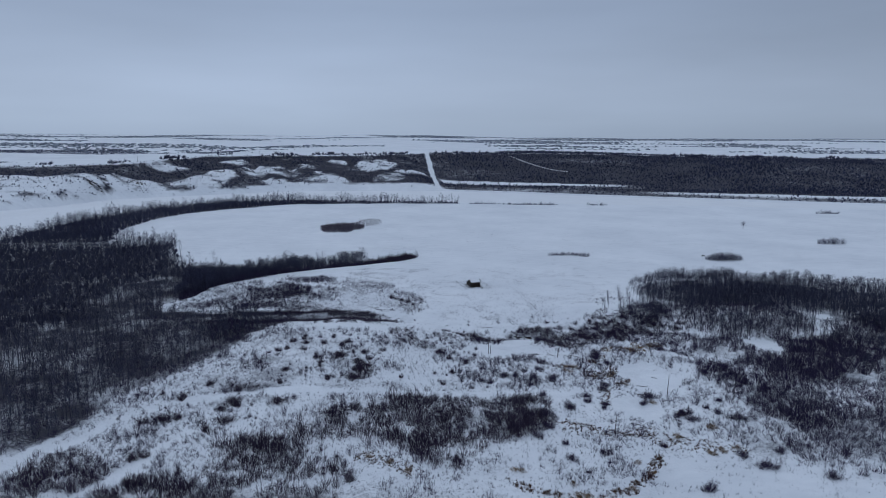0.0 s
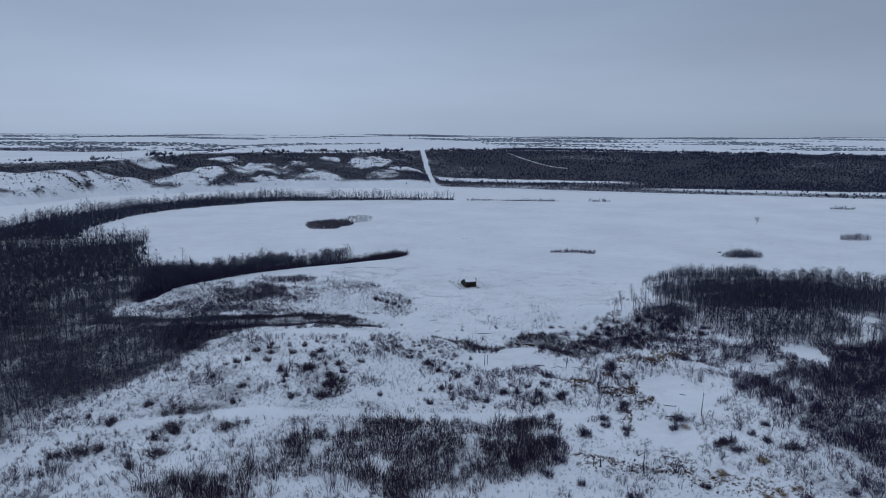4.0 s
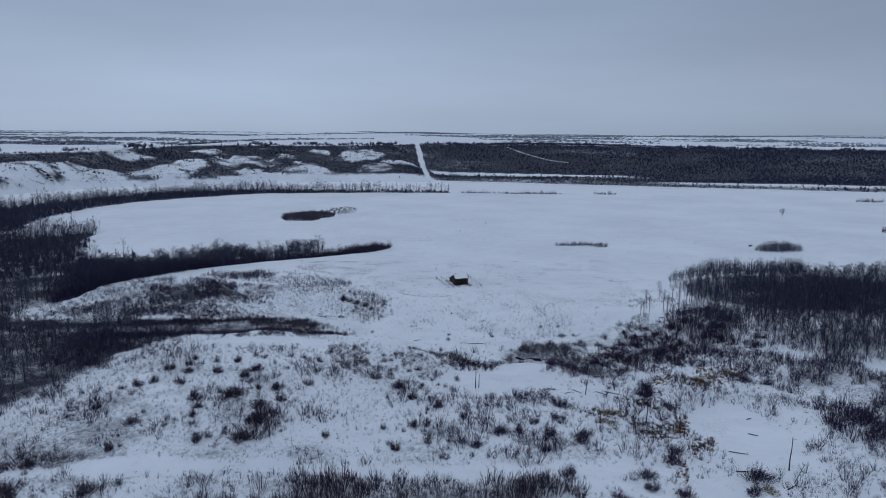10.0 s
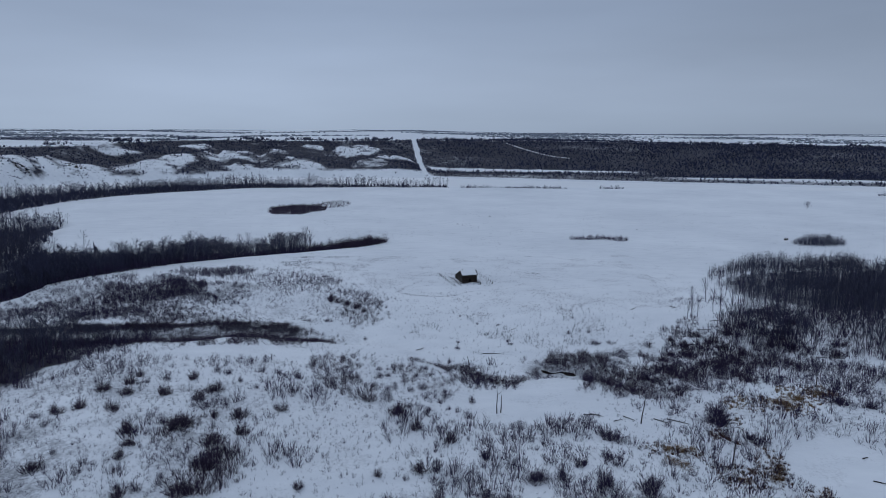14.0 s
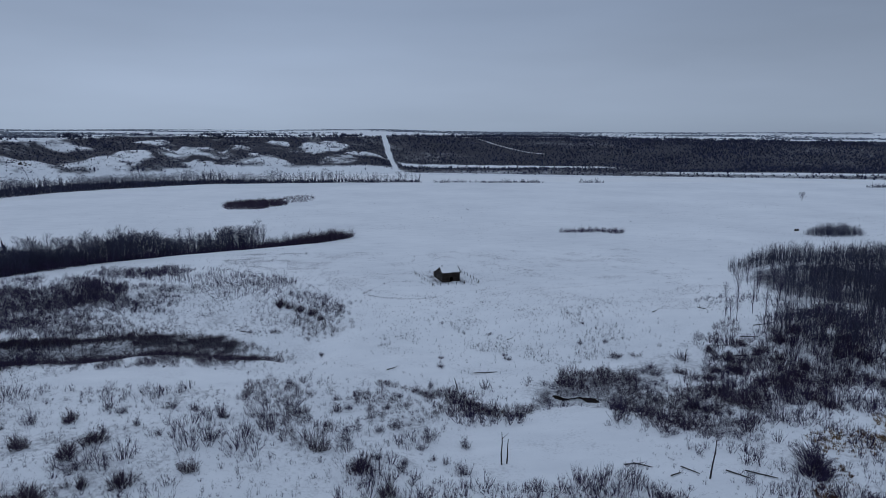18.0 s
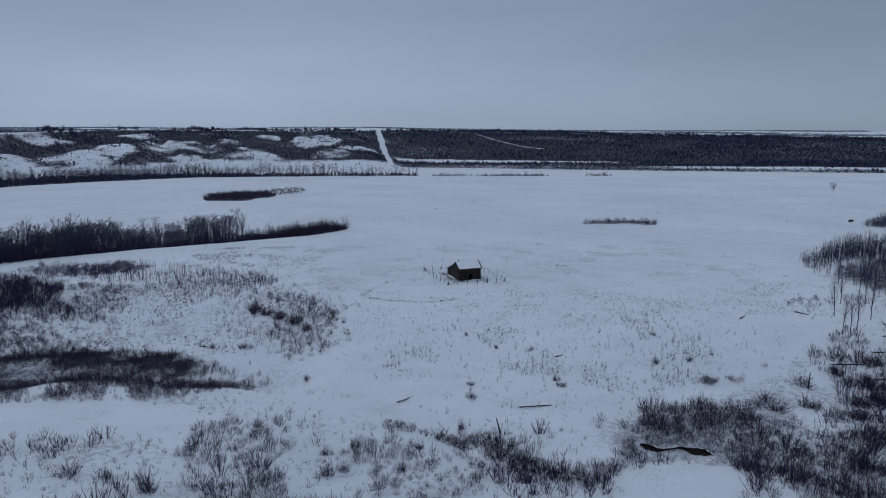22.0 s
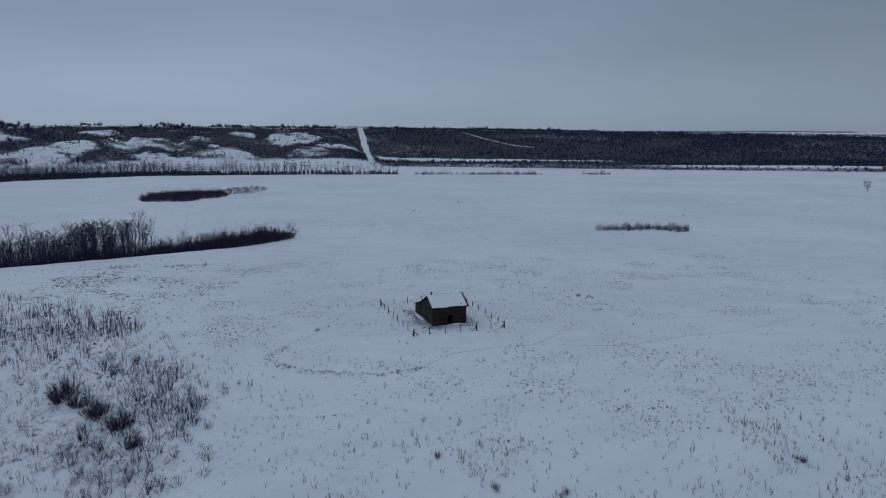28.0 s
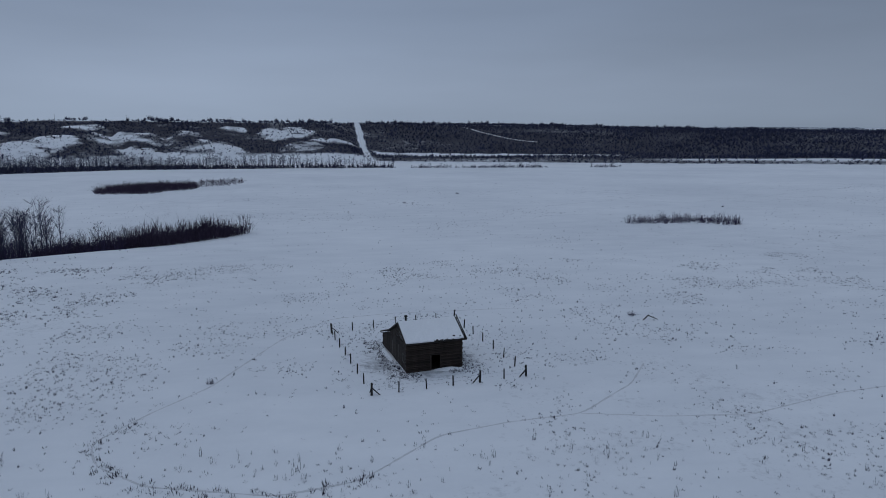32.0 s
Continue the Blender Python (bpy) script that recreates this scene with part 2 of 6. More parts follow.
def inside(x, y, poly):
    """Which points lie in the polygon."""
    res = np.zeros(np.shape(x), bool)
    for (x0, y0), (x1, y1) in zip(poly, poly[1:] + poly[:1]):
        if y0 != y1:
            res ^= ((y0 > y) != (y1 > y)) & (x < (x1 - x0) * (y - y0) / (y1 - y0) + x0)
    return res


def ragged_inside(x, y, poly, ragged):
    """As inside(), with the edge made uneven by some metres."""
    if not ragged:
        return inside(x, y, poly)
    return inside(x + ragged * vnoise(x, y, 3 * ragged + 1, 91, 3), y + ragged * vnoise(x, y, 3 * ragged + 1, 95, 3), poly)


def line_distance(x, y, pts):
    best = np.full(np.shape(x), 1e9)
    for (x0, y0), (x1, y1) in zip(pts, pts[1:]):
        dx, dy = x1 - x0, y1 - y0
        t = np.clip(((x - x0) * dx + (y - y0) * dy) / (dx * dx + dy * dy), 0, 1)
        best = np.minimum(best, np.hypot(x - x0 - t * dx, y - y0 - t * dy))
    return best


# ---- the plan ----
RIVER_Z = -5.5
CRESCENT = [(45, 628), (-60, 630), (-153, 630), (-241, 612), (-290, 560), (-337, 500), (-366, 420), (-358, 310), (-332, 217),
            (-440, 215), (-458, 352), (-446, 438), (-413, 553), (-344, 650), (-243, 690), (-120, 668), (-13, 655), (45, 645)]
LEFT_WOOD = [(-158, -225), (-146, -204), (-142, -174), (-128, -143), (-110, -96), (-98, -73), (-94, -62), (-110, -50), (-180, -32),
             (-184, -10), (-172, 8), (-154, 32), (-132, 51), (-103, 74), (-69, 93), (-52, 103), (-50, 110), (-80, 104), (-105, 96),
             (-135, 84), (-165, 84), (-200, 92), (-230, 125), (-258, 187), (-270, 232), (-300, 236), (-332, 217), (-440, 215),
             (-620, 150), (-620, -260)]
RIGHT_WOOD = [(121, -24), (126, 2), (140, 18), (160, 28), (180, 30), (215, 28), (245, 10), (275, -15), (330, -50), (420, -120), (420, -200),
              (270, -150), (222, -90), (198, -54), (160, -56), (138, -48)]
OPEN_WOOD = [(90, -80), (94, -60), (110, -36), (123, -18), (142, -38), (160, -46), (198, -44), (222, -90), (270, -150), (420, -200), (420, -250), (240, -250),
             (190, -190), (185, -120), (150, -92), (118, -95)]
RIGHT_BRUSH = [(70, -60), (100, -60), (118, -95), (150, -92), (190, -130), (240, -250), (125, -255), (104, -235), (108, -180), (118, -140), (92, -112), (70, -90)]
RIM_X = (-1600, -1200, -760, -640, -520, -139, 0, 240, 500, 900, 1600)
RIM_Y = (620, 700, 850, 900, 1120, 1240, 1372, 1450, 1470, 1480, 1430)
RIM_Z = (50, 52, 50, 52, 64, 66, 70, 67, 64, 56, 50)
FOOT_X = (-1600, -900, -670, -624, -594, -514, -402, -300, -182, 9, 172, 285, 443, 582, 807, 1600)
FOOT_Y = (380, 480, 585, 655, 790, 850, 920, 985, 1010, 1005, 935, 872, 795, 726, 630, 380)
BROW_X = (-620, -190, -150, -100, -60, -40, -20, 20, 60, 90, 115, 150, 420)
BROW_Y = (60, 20, 18, 6, -8, -16, -24, -30, -44, -56, -62, -70, -90)
GULLY = [(-30, -53), (-48, -52), (-66, -46), (-82, -50), (-110, -52), (-180, -40), (-260, -40)]
CREEK = [(-30, -54), (-12, -64), (4, -84), (10, -95), (18, -100), (25, -94), (34, -90), (48, -98), (60, -118), (66, -140), (62, -170), (70, -200), (60, -240), (40, -280)]
OXBOW = [(-20, 122), (-60, 110), (-105, 88), (-150, 62), (-200, 40), (-300, 20)]


# bare snowy spurs of the far valley side: centre, half width, half depth, how bare
SPURS = [(-316, 995, 52, 24, 1.0), (-560, 842, 60, 34, 1.0), (-478, 915, 54, 38, 1.0), (-440, 972, 36, 36, 0.85), (-392, 1036, 30, 22, 0.8), (-334, 1062, 48, 28, 0.8),
         (-228, 1050, 42, 34, 0.7), (-213, 1158, 32, 16, 0.9), (-120, 1165, 44, 48, 1.0), (-43, 1120, 34, 12, 0.9), (-576, 992, 62, 22, 0.7), (-440, 1088, 26, 32, 0.9), (-85, 1064, 36, 36, 0.45),
         (-270, 1098, 22, 12, 0.7), (-640, 745, 60, 70, 1.0), (-690, 690, 110, 110, 1.0)]


def spurs(x, y):
    """How bare of trees the far valley side is, 0 to 1."""
    wx, wy = x + 20 * vnoise(x, y, 44, 33, 4), y + 18 * vnoise(x, y, 34, 34, 4)
    res = np.zeros(np.shape(x))
    for cx, cy, rx, ry, v in SPURS:
        res = np.maximum(res, v * smooth(((wx - cx) / rx) ** 2 + ((wy - cy) / ry) ** 2, 1.2, 0.7))
    return res


def ground_z(x, y):
    """Height of the ground at x, y."""
    x, y = np.asarray(x, float), np.asarray(y, float)
    low = -6.2 + 4.6 * np.exp(-((x + 72) / 48) ** 2 - ((y + 118) / 62) ** 2) + 2.6 * np.exp(-((x - 95) / 45) ** 2 - ((y + 150) / 60) ** 2)
    low = low + 0.9 * vnoise(x, y, 30, 3) + 0.35 * vnoise(x, y, 8, 4, 2)
    low = low + 0.03 * np.clip(-230 - y, 0, 600)
    # ponds behind the old dams
    for px, py, rx, ry, pz in ((20, -114, 22, 13, -6.6), (82, -160, 15, 24, -5.6)):
        k = smooth(((x - px) / rx) ** 2 + ((y - py) / ry) ** 2, 1.5, 0.6)
        low = low * (1 - k) + pz * k
    meadow = 0.35 * vnoise(x, y, 90, 5, 2) + 0.10 * vnoise(x, y, 9, 6, 2)
    meadow = meadow * (1 - 0.8 * np.exp(-((x - 16) / 25) ** 2 - ((y - 12) / 25) ** 2))
    brow = np.interp(x, BROW_X, BROW_Y)
    s = smooth(y + 3.5 * vnoise(x, y, 22, 8, 2), brow - 34, brow + 4)
    z = low * (1 - s) + meadow * s
    wood = smooth(line_distance(x, y, OXBOW), 16, 4) * smooth(x, -25, -110)
    z = z - 5.5 * wood
    west = inside(x, y, LEFT_WOOD) & (x < -150)
    z = np.where(west, np.minimum(z, -5.5 + 0.4 * vnoise(x, y, 20, 2)), z)
    z = z - 2.6 * np.exp(-(line_distance(x, y, GULLY) / 6.5) ** 2)
    z = z - 1.3 * np.exp(-(line_distance(x, y, CREEK) / 3.0) ** 2)
    # river channel
    foot = np.interp(x, FOOT_X, FOOT_Y)
    near = np.interp(x, (-640, -458, -446, -413, -344, -243, -120, 45, 300, 450, 640, 900, 1600), (90, 352, 438, 553, 655, 700, 680, 660, 620, 590, 540, 450, 300))
    river = smooth(y, near - 6, near + 8) * smooth(y, foot + 2, foot - 8)
    west_bank = smooth(x, -440, -470) * smooth(y, 130, 240) * smooth(y, foot + 2, foot - 8)
    z = z * (1 - np.maximum(river, west_bank)) - 6.7 * np.maximum(river, west_bank)
    # far side: terrace, slope and plateau
    rim, rz = np.interp(x, RIM_X, RIM_Y), np.interp(x, RIM_X, RIM_Z)
    t = (y - foot) / np.maximum(rim - foot, 60)
    right = smooth(x, -40, 60)
    tl = np.clip(t, 0, 1)
    ridge = np.abs(vnoise(x + 0.35 * y, y * 0.35, 130, 21, 3))
    left_h = tl ** 0.75 - (0.5 * np.clip(0.32 - ridge, 0, 1) - 0.05 * spurs(x, y)) * np.sin(np.pi * tl)
    right_h = smooth(t, 0.22, 1.05) + 0.05 * vnoise(x, y, 160, 23, 3) * np.sin(np.pi * tl)
    h = left_h * (1 - right) + right_h * right
    toe = 2.5 - 7.0 * right * smooth(t, 0.10, 0.0)
    far = toe + (rz - 2.5) * h + np.clip(y - rim, 0, 9000) * 0.026 + np.where(t > 1, 3.0 * vnoise(x, y, 500, 24, 3), 0)
    k = smooth(y, foot - 12, foot + 14)
    return z * (1 - k) + far * k


FRONT_BRUSH = [(-75, -199), (-66, -190), (-44, -179), (-32, -169), (-6, -170), (22, -170), (34, -178), (33, -205), (18, -221), (0, -220), (-10, -237), (-23, -234), (-36, -217), (-49, -216), (-65, -215)]
FRONT_WEST = [(-96, -220), (-97, -204), (-86, -200), (-71, -205), (-60, -218), (-50, -234), (-46, -262), (-125, -262), (-112, -240), (-88, -240)]
RIGHT_PATCH = [(110, -142), (125, -139), (141, -130), (160, -110), (191, -97), (249, -77), (249, -250), (119, -243), (111, -240), (115, -216), (110, -204), (106, -192), (116, -175), (106, -168)]
GULLY_LIP = [(-190, -33), (-140, -39), (-113, -41), (-100, -38.5), (-84, -38), (-69, -39), (-60, -41), (-50, -45)]
GULLY_BRUSH = [(-34, -51), (-48, -43), (-66, -36), (-82, -42), (-110, -42), (-200, -30), (-200, -56), (-110, -66), (-90, -64), (-70, -58), (-48, -62), (-34, -57)]
SLOPE_BRUSH = [(-180, -32), (-116, -36), (-76, -38), (-72, -20), (-82, 0), (-108, 16), (-130, 26), (-180, 18)]
BROW_BRUSH = [(-122, 32), (-106, 20), (-82, 26), (-80, 36), (-92, 46), (-118, 42)]
SLOPE_FOOT = [(-100, -32), (-100, 12), (-62, 20), (-30, 6), (-16, -22), (-26, -46), (-60, -36)]
TRAIL_BRUSH = [(-40, -28), (-26, -26), (-15, -38), (-14, -50), (-26, -52), (-36, -40)]
TROUGH_BRUSH = [(-38, -80), (-22, -76), (-8, -84), (6, -86), (12, -88), (8, -96), (-8, -104), (-6, -120), (-18, -122), (-26, -108), (-36, -94)]
CORNER_BRUSH = [(-175, -222), (-118, -206), (-92, -262), (-190, -275)]
CREEK_BRUSH = [(22, -91), (28, -78), (44, -72), (58, -66), (76, -58), (94, -62), (96, -84), (84, -104), (66, -114), (50, -112), (38, -104)]
# west side of the knoll, where extra cover greys the snow as slope shade
KNOLL_SIDE_SHADE = [(-150, -200), (-138, -120), (-105, -66), (-60, -84), (-30, -100), (-36, -130), (-40, -200)]
KNOLL_LAND = [(-155, -235), (-140, -120), (-105, -66), (-40, -62), (-10, -76), (40, -80), (125, -100), (125, -240), (20, -260), (-90, -270)]


# bare drifts and ponds among the brush
DRIFTS = ([(-230, -232), (-158, -232), (-154, -220), (-145, -216), (-138, -196), (-123, -181), (-102, -174), (-67, -171), (0, -174), (58, -177)],
          [(-128, -256), (-118, -241), (-111, -217), (-102, -204)])
PONDS = ((20, -114, 22, 12), (82, -160, 13, 22), (62, -241, 12, 10), (64, -192, 10, 12), (31, -100, 9, 6), (-62, -76, 24, 9), (158, -114, 9, 14))


def brushy(x, y):
    """0 on bare drifts and ponds, 1 where brush may grow."""
    k = np.ones(np.shape(x))
    wob = 1.6 * vnoise(x, y, 7, 39, 2)
    for line in DRIFTS:
        k = k * smooth(line_distance(x, y, line) + wob, 1.5, 4.2)
    for px, py, prx, pry in PONDS:
        k = k * smooth(((x - px) / prx) ** 2 + ((y - py) / pry) ** 2 + 0.06 * wob, 0.7, 1.25)
    return k


def litter(x, y):
    """How thickly brush and leaf litter cover the ground, 0 to 1; raised on the knoll's west side to paint its shade.
    """
    c = np.zeros(np.shape(x))
    for poly, v, rag, fade in ((KNOLL_LAND, 0.18, 8, 6), (KNOLL_SIDE_SHADE, 0.36, 9, 26), (CORNER_BRUSH, 0.2, 8, 6), (LEFT_WOOD, 0.74, 9, 10), (CRESCENT, 0.68, 7, 10), (RIGHT_WOOD, 0.72, 6, 8), (OPEN_WOOD, 0.40, 9, 3),
                               (RIGHT_BRUSH, 0.34, 9, 8), (FRONT_BRUSH, 0.36, 5, 5), (FRONT_WEST, 0.36, 5, 5), (RIGHT_PATCH, 0.5, 6, 5), (GULLY_BRUSH, 0.62, 3, 3), (SLOPE_BRUSH, 0.42, 8, 12), (BROW_BRUSH, 0.25, 4, 4), (TRAIL_BRUSH, 0.22, 5, 3), (SLOPE_FOOT, 0.24, 7, 10),
                               (CREEK_BRUSH, 0.38, 6, 5), (TROUGH_BRUSH, 0.18, 6, 4)):
        v = v * (0.3 + 0.7 * smooth(line_distance(x, y, poly + poly[:1]), 0, fade))
        c = np.where(ragged_inside(x, y, poly, rag), np.maximum(c, v), c)
    c = c + 0.24 * vnoise(x, y, 17, 77, 3) * (c > 0.1)
    c = np.maximum(c, 0.95 * smooth(line_distance(x, y, GULLY_LIP) + 1.5 * vnoise(x, y, 9, 70, 2), 4.6, 1.6))
    c = c * brushy(x, y)
    yard = 0.44 * smooth(np.hypot((x - 15.8) / 1.1, y - 9.5), 10, 5.5)
    far = far_wood(x, y) * np.where(y > np.interp(x, RIM_X, RIM_Y) + 60, 0.35, 0.95)
    return np.clip(np.maximum(np.maximum(c, yard), far), 0, 1)


def far_wood(x, y):
    """Density of the woods on the far side of the valley."""
    foot, rim = np.interp(x, FOOT_X, FOOT_Y), np.interp(x, RIM_X, RIM_Y)
    t = (y - foot) / np.maximum(rim - foot, 60)
    band = smooth(t, 0.0, 0.03) * smooth(t, 1.08, 0.98)
    right = smooth(x, 15, 45)
    strip = smooth(np.abs(y - (1078 - 0.28 * (x - 150))), 27, 19) * smooth(x, 480, 380)
    r = band * (1 - 0.95 * strip) * np.clip(0.95 + 0.2 * vnoise(x, y, 120, 31, 3), 0.75, 1)
    streak = vnoise(x * 0.6 + 0.2 * y, y * 1.4, 30, 36, 3)
    fleck = vnoise(x * 0.7 + 0.3 * y, y * 1.2, 16, 34, 2)
    lf = band * np.clip(0.95 + 0.2 * streak - spurs(x, y) * np.clip(0.85 + 0.5 * streak + 0.9 * fleck, 0.1, 1.2), 0.04, 1) * np.where(x < -375, smooth(t, 0.0, 0.04), smooth(t, 0.03, 0.10))
    lf = np.maximum(lf, band * np.clip(0.25 * streak, 0, 0.3))
    r = r * (1 - 0.85 * smooth(np.abs(t - 0.085), 0.03, 0.012) * smooth(x, 380, 520)) * np.where(t < 0.075, 0.8, 1)
    w = lf * (1 - right) + r * right
    road = smooth(np.abs(x - (20 - 22 * (y - 1010) / 372)), 7.5, 5.5)
    belts = np.where(t > 1.08, smooth(vnoise(x * 0.55, y * 1.2, 300, 35, 4) - 0.30 * (1 - right) * smooth(y - rim, 900, 200) + 0.12 * right + 0.16 * smooth(y, 2400, 4000), 0.24, 0.34), 0)
    return np.maximum(w, belts) * (1 - road)


def link_mesh(name, verts, faces, material, parent=None, label="", smooth_faces=False):
    """One mesh object from arrays of points and triangles or quads."""
    me = bpy.data.meshes.new(name)
    verts, faces = np.asarray(verts, np.float32), np.asarray(faces, np.int32)
    me.vertices.add(len(verts))
    me.vertices.foreach_set("co", verts.ravel())
    k = faces.shape[1]
    me.loops.add(faces.size)
    me.loops.foreach_set("vertex_index", faces.ravel())
    me.polygons.add(len(faces))
    me.polygons.foreach_set("loop_start", np.arange(0, faces.size, k, dtype=np.int32))
    me.update(calc_edges=True)
    me.materials.append(material)
    if smooth_faces:
        me.polygons.foreach_set("use_smooth", np.ones(len(faces), bool))
    ob = new(name, me)
    if parent:
        ob.parent = parent
    if label:
        tagged(ob, label=label)
    return ob


def part(name, bm, material, parent, label=""):
    me = bpy.data.meshes.new(name)
    bm.to_mesh(me)
    bm.free()
    me.materials.append(material)
    ob = new(name, me)
    ob.parent = parent
    if label:
        tagged(ob, label=label)
    return ob


def thing(name, label, category, m=None, group="", kind=""):
    ob = new(name)
    ob.empty_display_size = 0.2
    if m is not None:
        ob.matrix_basis = m
    return tagged(ob, label, category, group, kind)


def box_bm(bm, sx, sy, sz, cx=0, cy=0, cz=0, rz=0.0, bevel=0.0):
    """A bevelled box added to bm, centred at cx, cy, cz."""
    g = bmesh.ops.create_cube(bm, size=1.0, matrix=Matrix.Translation((cx, cy, cz)) @ Matrix.Rotation(rz, 4, "Z") @ Matrix.Diagonal((sx, sy, sz, 1)))
    if bevel:
        es = list({e for v in g["verts"] for e in v.link_edges})
        bmesh.ops.bevel(bm, geom=es, offset=bevel, segments=1, affect="EDGES")
    return bm


# ---- ground ----
def spread(*runs):
    """Grid lines: runs of (start, end, step at start, step at end)."""
    out = []
    for a, b, s0, s1 in runs:
        p = a
        while p < b:
            out.append(p)
            p += s0 + (s1 - s0) * (p - a) / (b - a)
    out.append(runs[-1][1])
    return np.array(out)


gx = spread((-4200, -1300, 180, 30), (-1300, -240, 22, 8), (-240, 200, 3.8, 3.8), (200, 1300, 7, 24), (1300, 4200, 30, 180))
gy = spread((-900, -340, 60, 5), (-340, 60, 3.4, 3.4), (60, 420, 4, 12), (420, 860, 14, 10), (860, 1560, 11, 11), (1560, 4950, 18, 140))
GX, GY = np.meshgrid(gx, gy)
GZ = ground_z(GX, GY)
nx, ny = len(gx), len(gy)
ii = np.arange((ny - 1) * (nx - 1))
base = (ii // (nx - 1)) * nx + ii % (nx - 1)
ground = link_mesh("ground", np.stack([GX.ravel(), GY.ravel(), GZ.ravel()], 1),
                   np.stack([base, base + 1, base + nx + 1, base + nx], 1), M_GROUND, smooth_faces=True)
tagged(ground, "snow-covered river valley meadow with dead grass showing through", "snowy ground", kind="structure")
att = ground.data.attributes.new("cover", "FLOAT", "POINT")
att.data.foreach_set("value", litter(GX, GY).ravel().astype(np.float32))
stubble = np.clip(0.35 + 0.8 * vnoise(GX, GY, 45, 41, 3), 0, 1) * smooth(GY, 560, 300)
stubble = np.maximum(stubble, 0.9 * smooth(GY, -20, -60) * smooth(GY, -330, -260))
att = ground.data.attributes.new("stubble", "FLOAT", "POINT")
att.data.foreach_set("value", stubble.ravel().astype(np.float32))

rx = spread((-1600, 1600, 25, 25))
ry = spread((120, 1060, 25, 25))
RX, RY = np.meshgrid(rx, ry)
jj = np.arange((len(ry) - 1) * (len(rx) - 1))
b2 = (jj // (len(rx) - 1)) * len(rx) + jj % (len(rx) - 1)
river_quads = np.stack([b2, b2 + 1, b2 + len(rx) + 1, b2 + len(rx)], 1)
cxq, cyq = RX.ravel()[b2] + 12, RY.ravel()[b2] + 12
wet = (cxq < -400) | (cyq > 500)
river = link_mesh("river", np.stack([RX.ravel(), RY.ravel(), np.full(RX.size, RIVER_Z)], 1), river_quads[wet], M_ICE)
tagged(river, "frozen river covered in smooth white snow", "frozen river", kind="structure")


def ribbon(name, pts, width, material, label, category, lift=0.06, step=4.0):
    """A strip of trodden or cleared snow that follows the ground."""
    pts = [Vector(p) for p in pts]
    line = []
    for a, b in zip(pts, pts[1:]):
        n = max(1, int((b - a).length / step))
        line += [a.lerp(b, k / n) for k in range(n)]
    line.append(pts[-1])
    for _ in range(3):
        line = [line[0]] + [(line[i - 1] + line[i] * 2 + line[i + 1]) / 4 for i in range(1, len(line) - 1)] + [line[-1]]
    vs, fs = [], []
    for i, p in enumerate(line):
        d = (line[min(i + 1, len(line) - 1)] - line[max(i - 1, 0)]).normalized()
        w = width * (0.8 + 0.35 * math.sin(i * 1.7) * math.sin(i * 0.61))
        for s in (-0.5, -0.2, 0.2, 0.5):
            q = p + Vector((-d.y, d.x)) * w * s
            vs.append((q.x, q.y, float(ground_z(q.x, q.y)) + (lift if abs(s) < 0.3 else -lift)))
        if i:
            o = (i - 1) * 4
            fs += [(o + k, o + k + 1, o + k + 5, o + k + 4) for k in range(3)]
    return tagged(link_mesh(name, vs, fs, material), label, category, kind="structure")


ribbon("road", [(20, 1008), (9, 1190), (-2, 1382), (-20, 1700), (-60, 2400)], 8, M_SNOW, "straight snow-covered road cut through the woods up the valley side", "road", 0.5, 12)
ribbon("road", [(352, 1196), (310, 1225), (285, 1265), (255, 1330), (235, 1400)], 7, M_SNOW, "winding snowy track cleared through the valley woods", "track", 0.5, 10)

TRAIL = [(34, 32), (13.4, 31.5), (4.7, 29.4), (-1.2, 20.1), (-6.7, 3.6), (-11, -3), (-14, -9), (-12, -13), (-7, -17), (3, -19.5), (9, -18), (16, -11), (23, -9), (30, -8), (38, -1), (42, 5)]
TRAIL_EAST = [(30, -8), (38, -9.5), (46, -10), (58, -6), (70, -4), (88, 4)]
ribbon("trail", TRAIL, 0.36, M_TRACK, "narrow animal trail trodden in meadow snow", "trail", 0.03, 0.7)
ribbon("trail", TRAIL_EAST, 0.36, M_TRACK, "narrow animal trail trodden in meadow snow", "trail", 0.03, 0.7)

# ---- bare trees and shrubs ----
class Sticks:
    """Collects tapered three-sided sticks."""
    def __init__(self):
        self.v, self.f = [], []

    def add(self, p, q, r0, r1):
        p, q = Vector(p), Vector(q)
        d = (q - p).normalized()
        a = d.cross(Vector((0.3, 0.9, 0.1)) if abs(d.z) > 0.5 else Vector((0, 0, 1))).normalized()
        b = d.cross(a)
        o = len(self.v)
        ring = [(math.cos(k * 2.0944), math.sin(k * 2.0944)) for k in range(3)]
        self.v += [p + (a * c + b * s) * r0 for c, s in ring]
        if r1 <= 0:
            self.v.append(q)
            self.f += [(o, o + 1, o + 3), (o + 1, o + 2, o + 3), (o + 2, o, o + 3)]
        else:
            self.v += [q + (a * c + b * s) * r1 for c, s in ring]
            for k in range(3):
                m = (k + 1) % 3
                self.f += [(o + k, o + m, o + 3 + m), (o + k, o + 3 + m, o + 3 + k)]

    def blade(self, p, q, r):
        """A fine twig: one sliver."""
        p, q = Vector(p), Vector(q)
        a = (q - p).cross(Vector((math.sin(len(self.v) * 2.1), math.cos(len(self.v) * 1.3), 0.4))).normalized() * r
        o = len(self.v)
        self.v += [p - a, p + a, q]
        self.f.append((o, o + 1, o + 2))

    def arrays(self):
        return np.array([tuple(p) for p in self.v]), np.array(self.f)


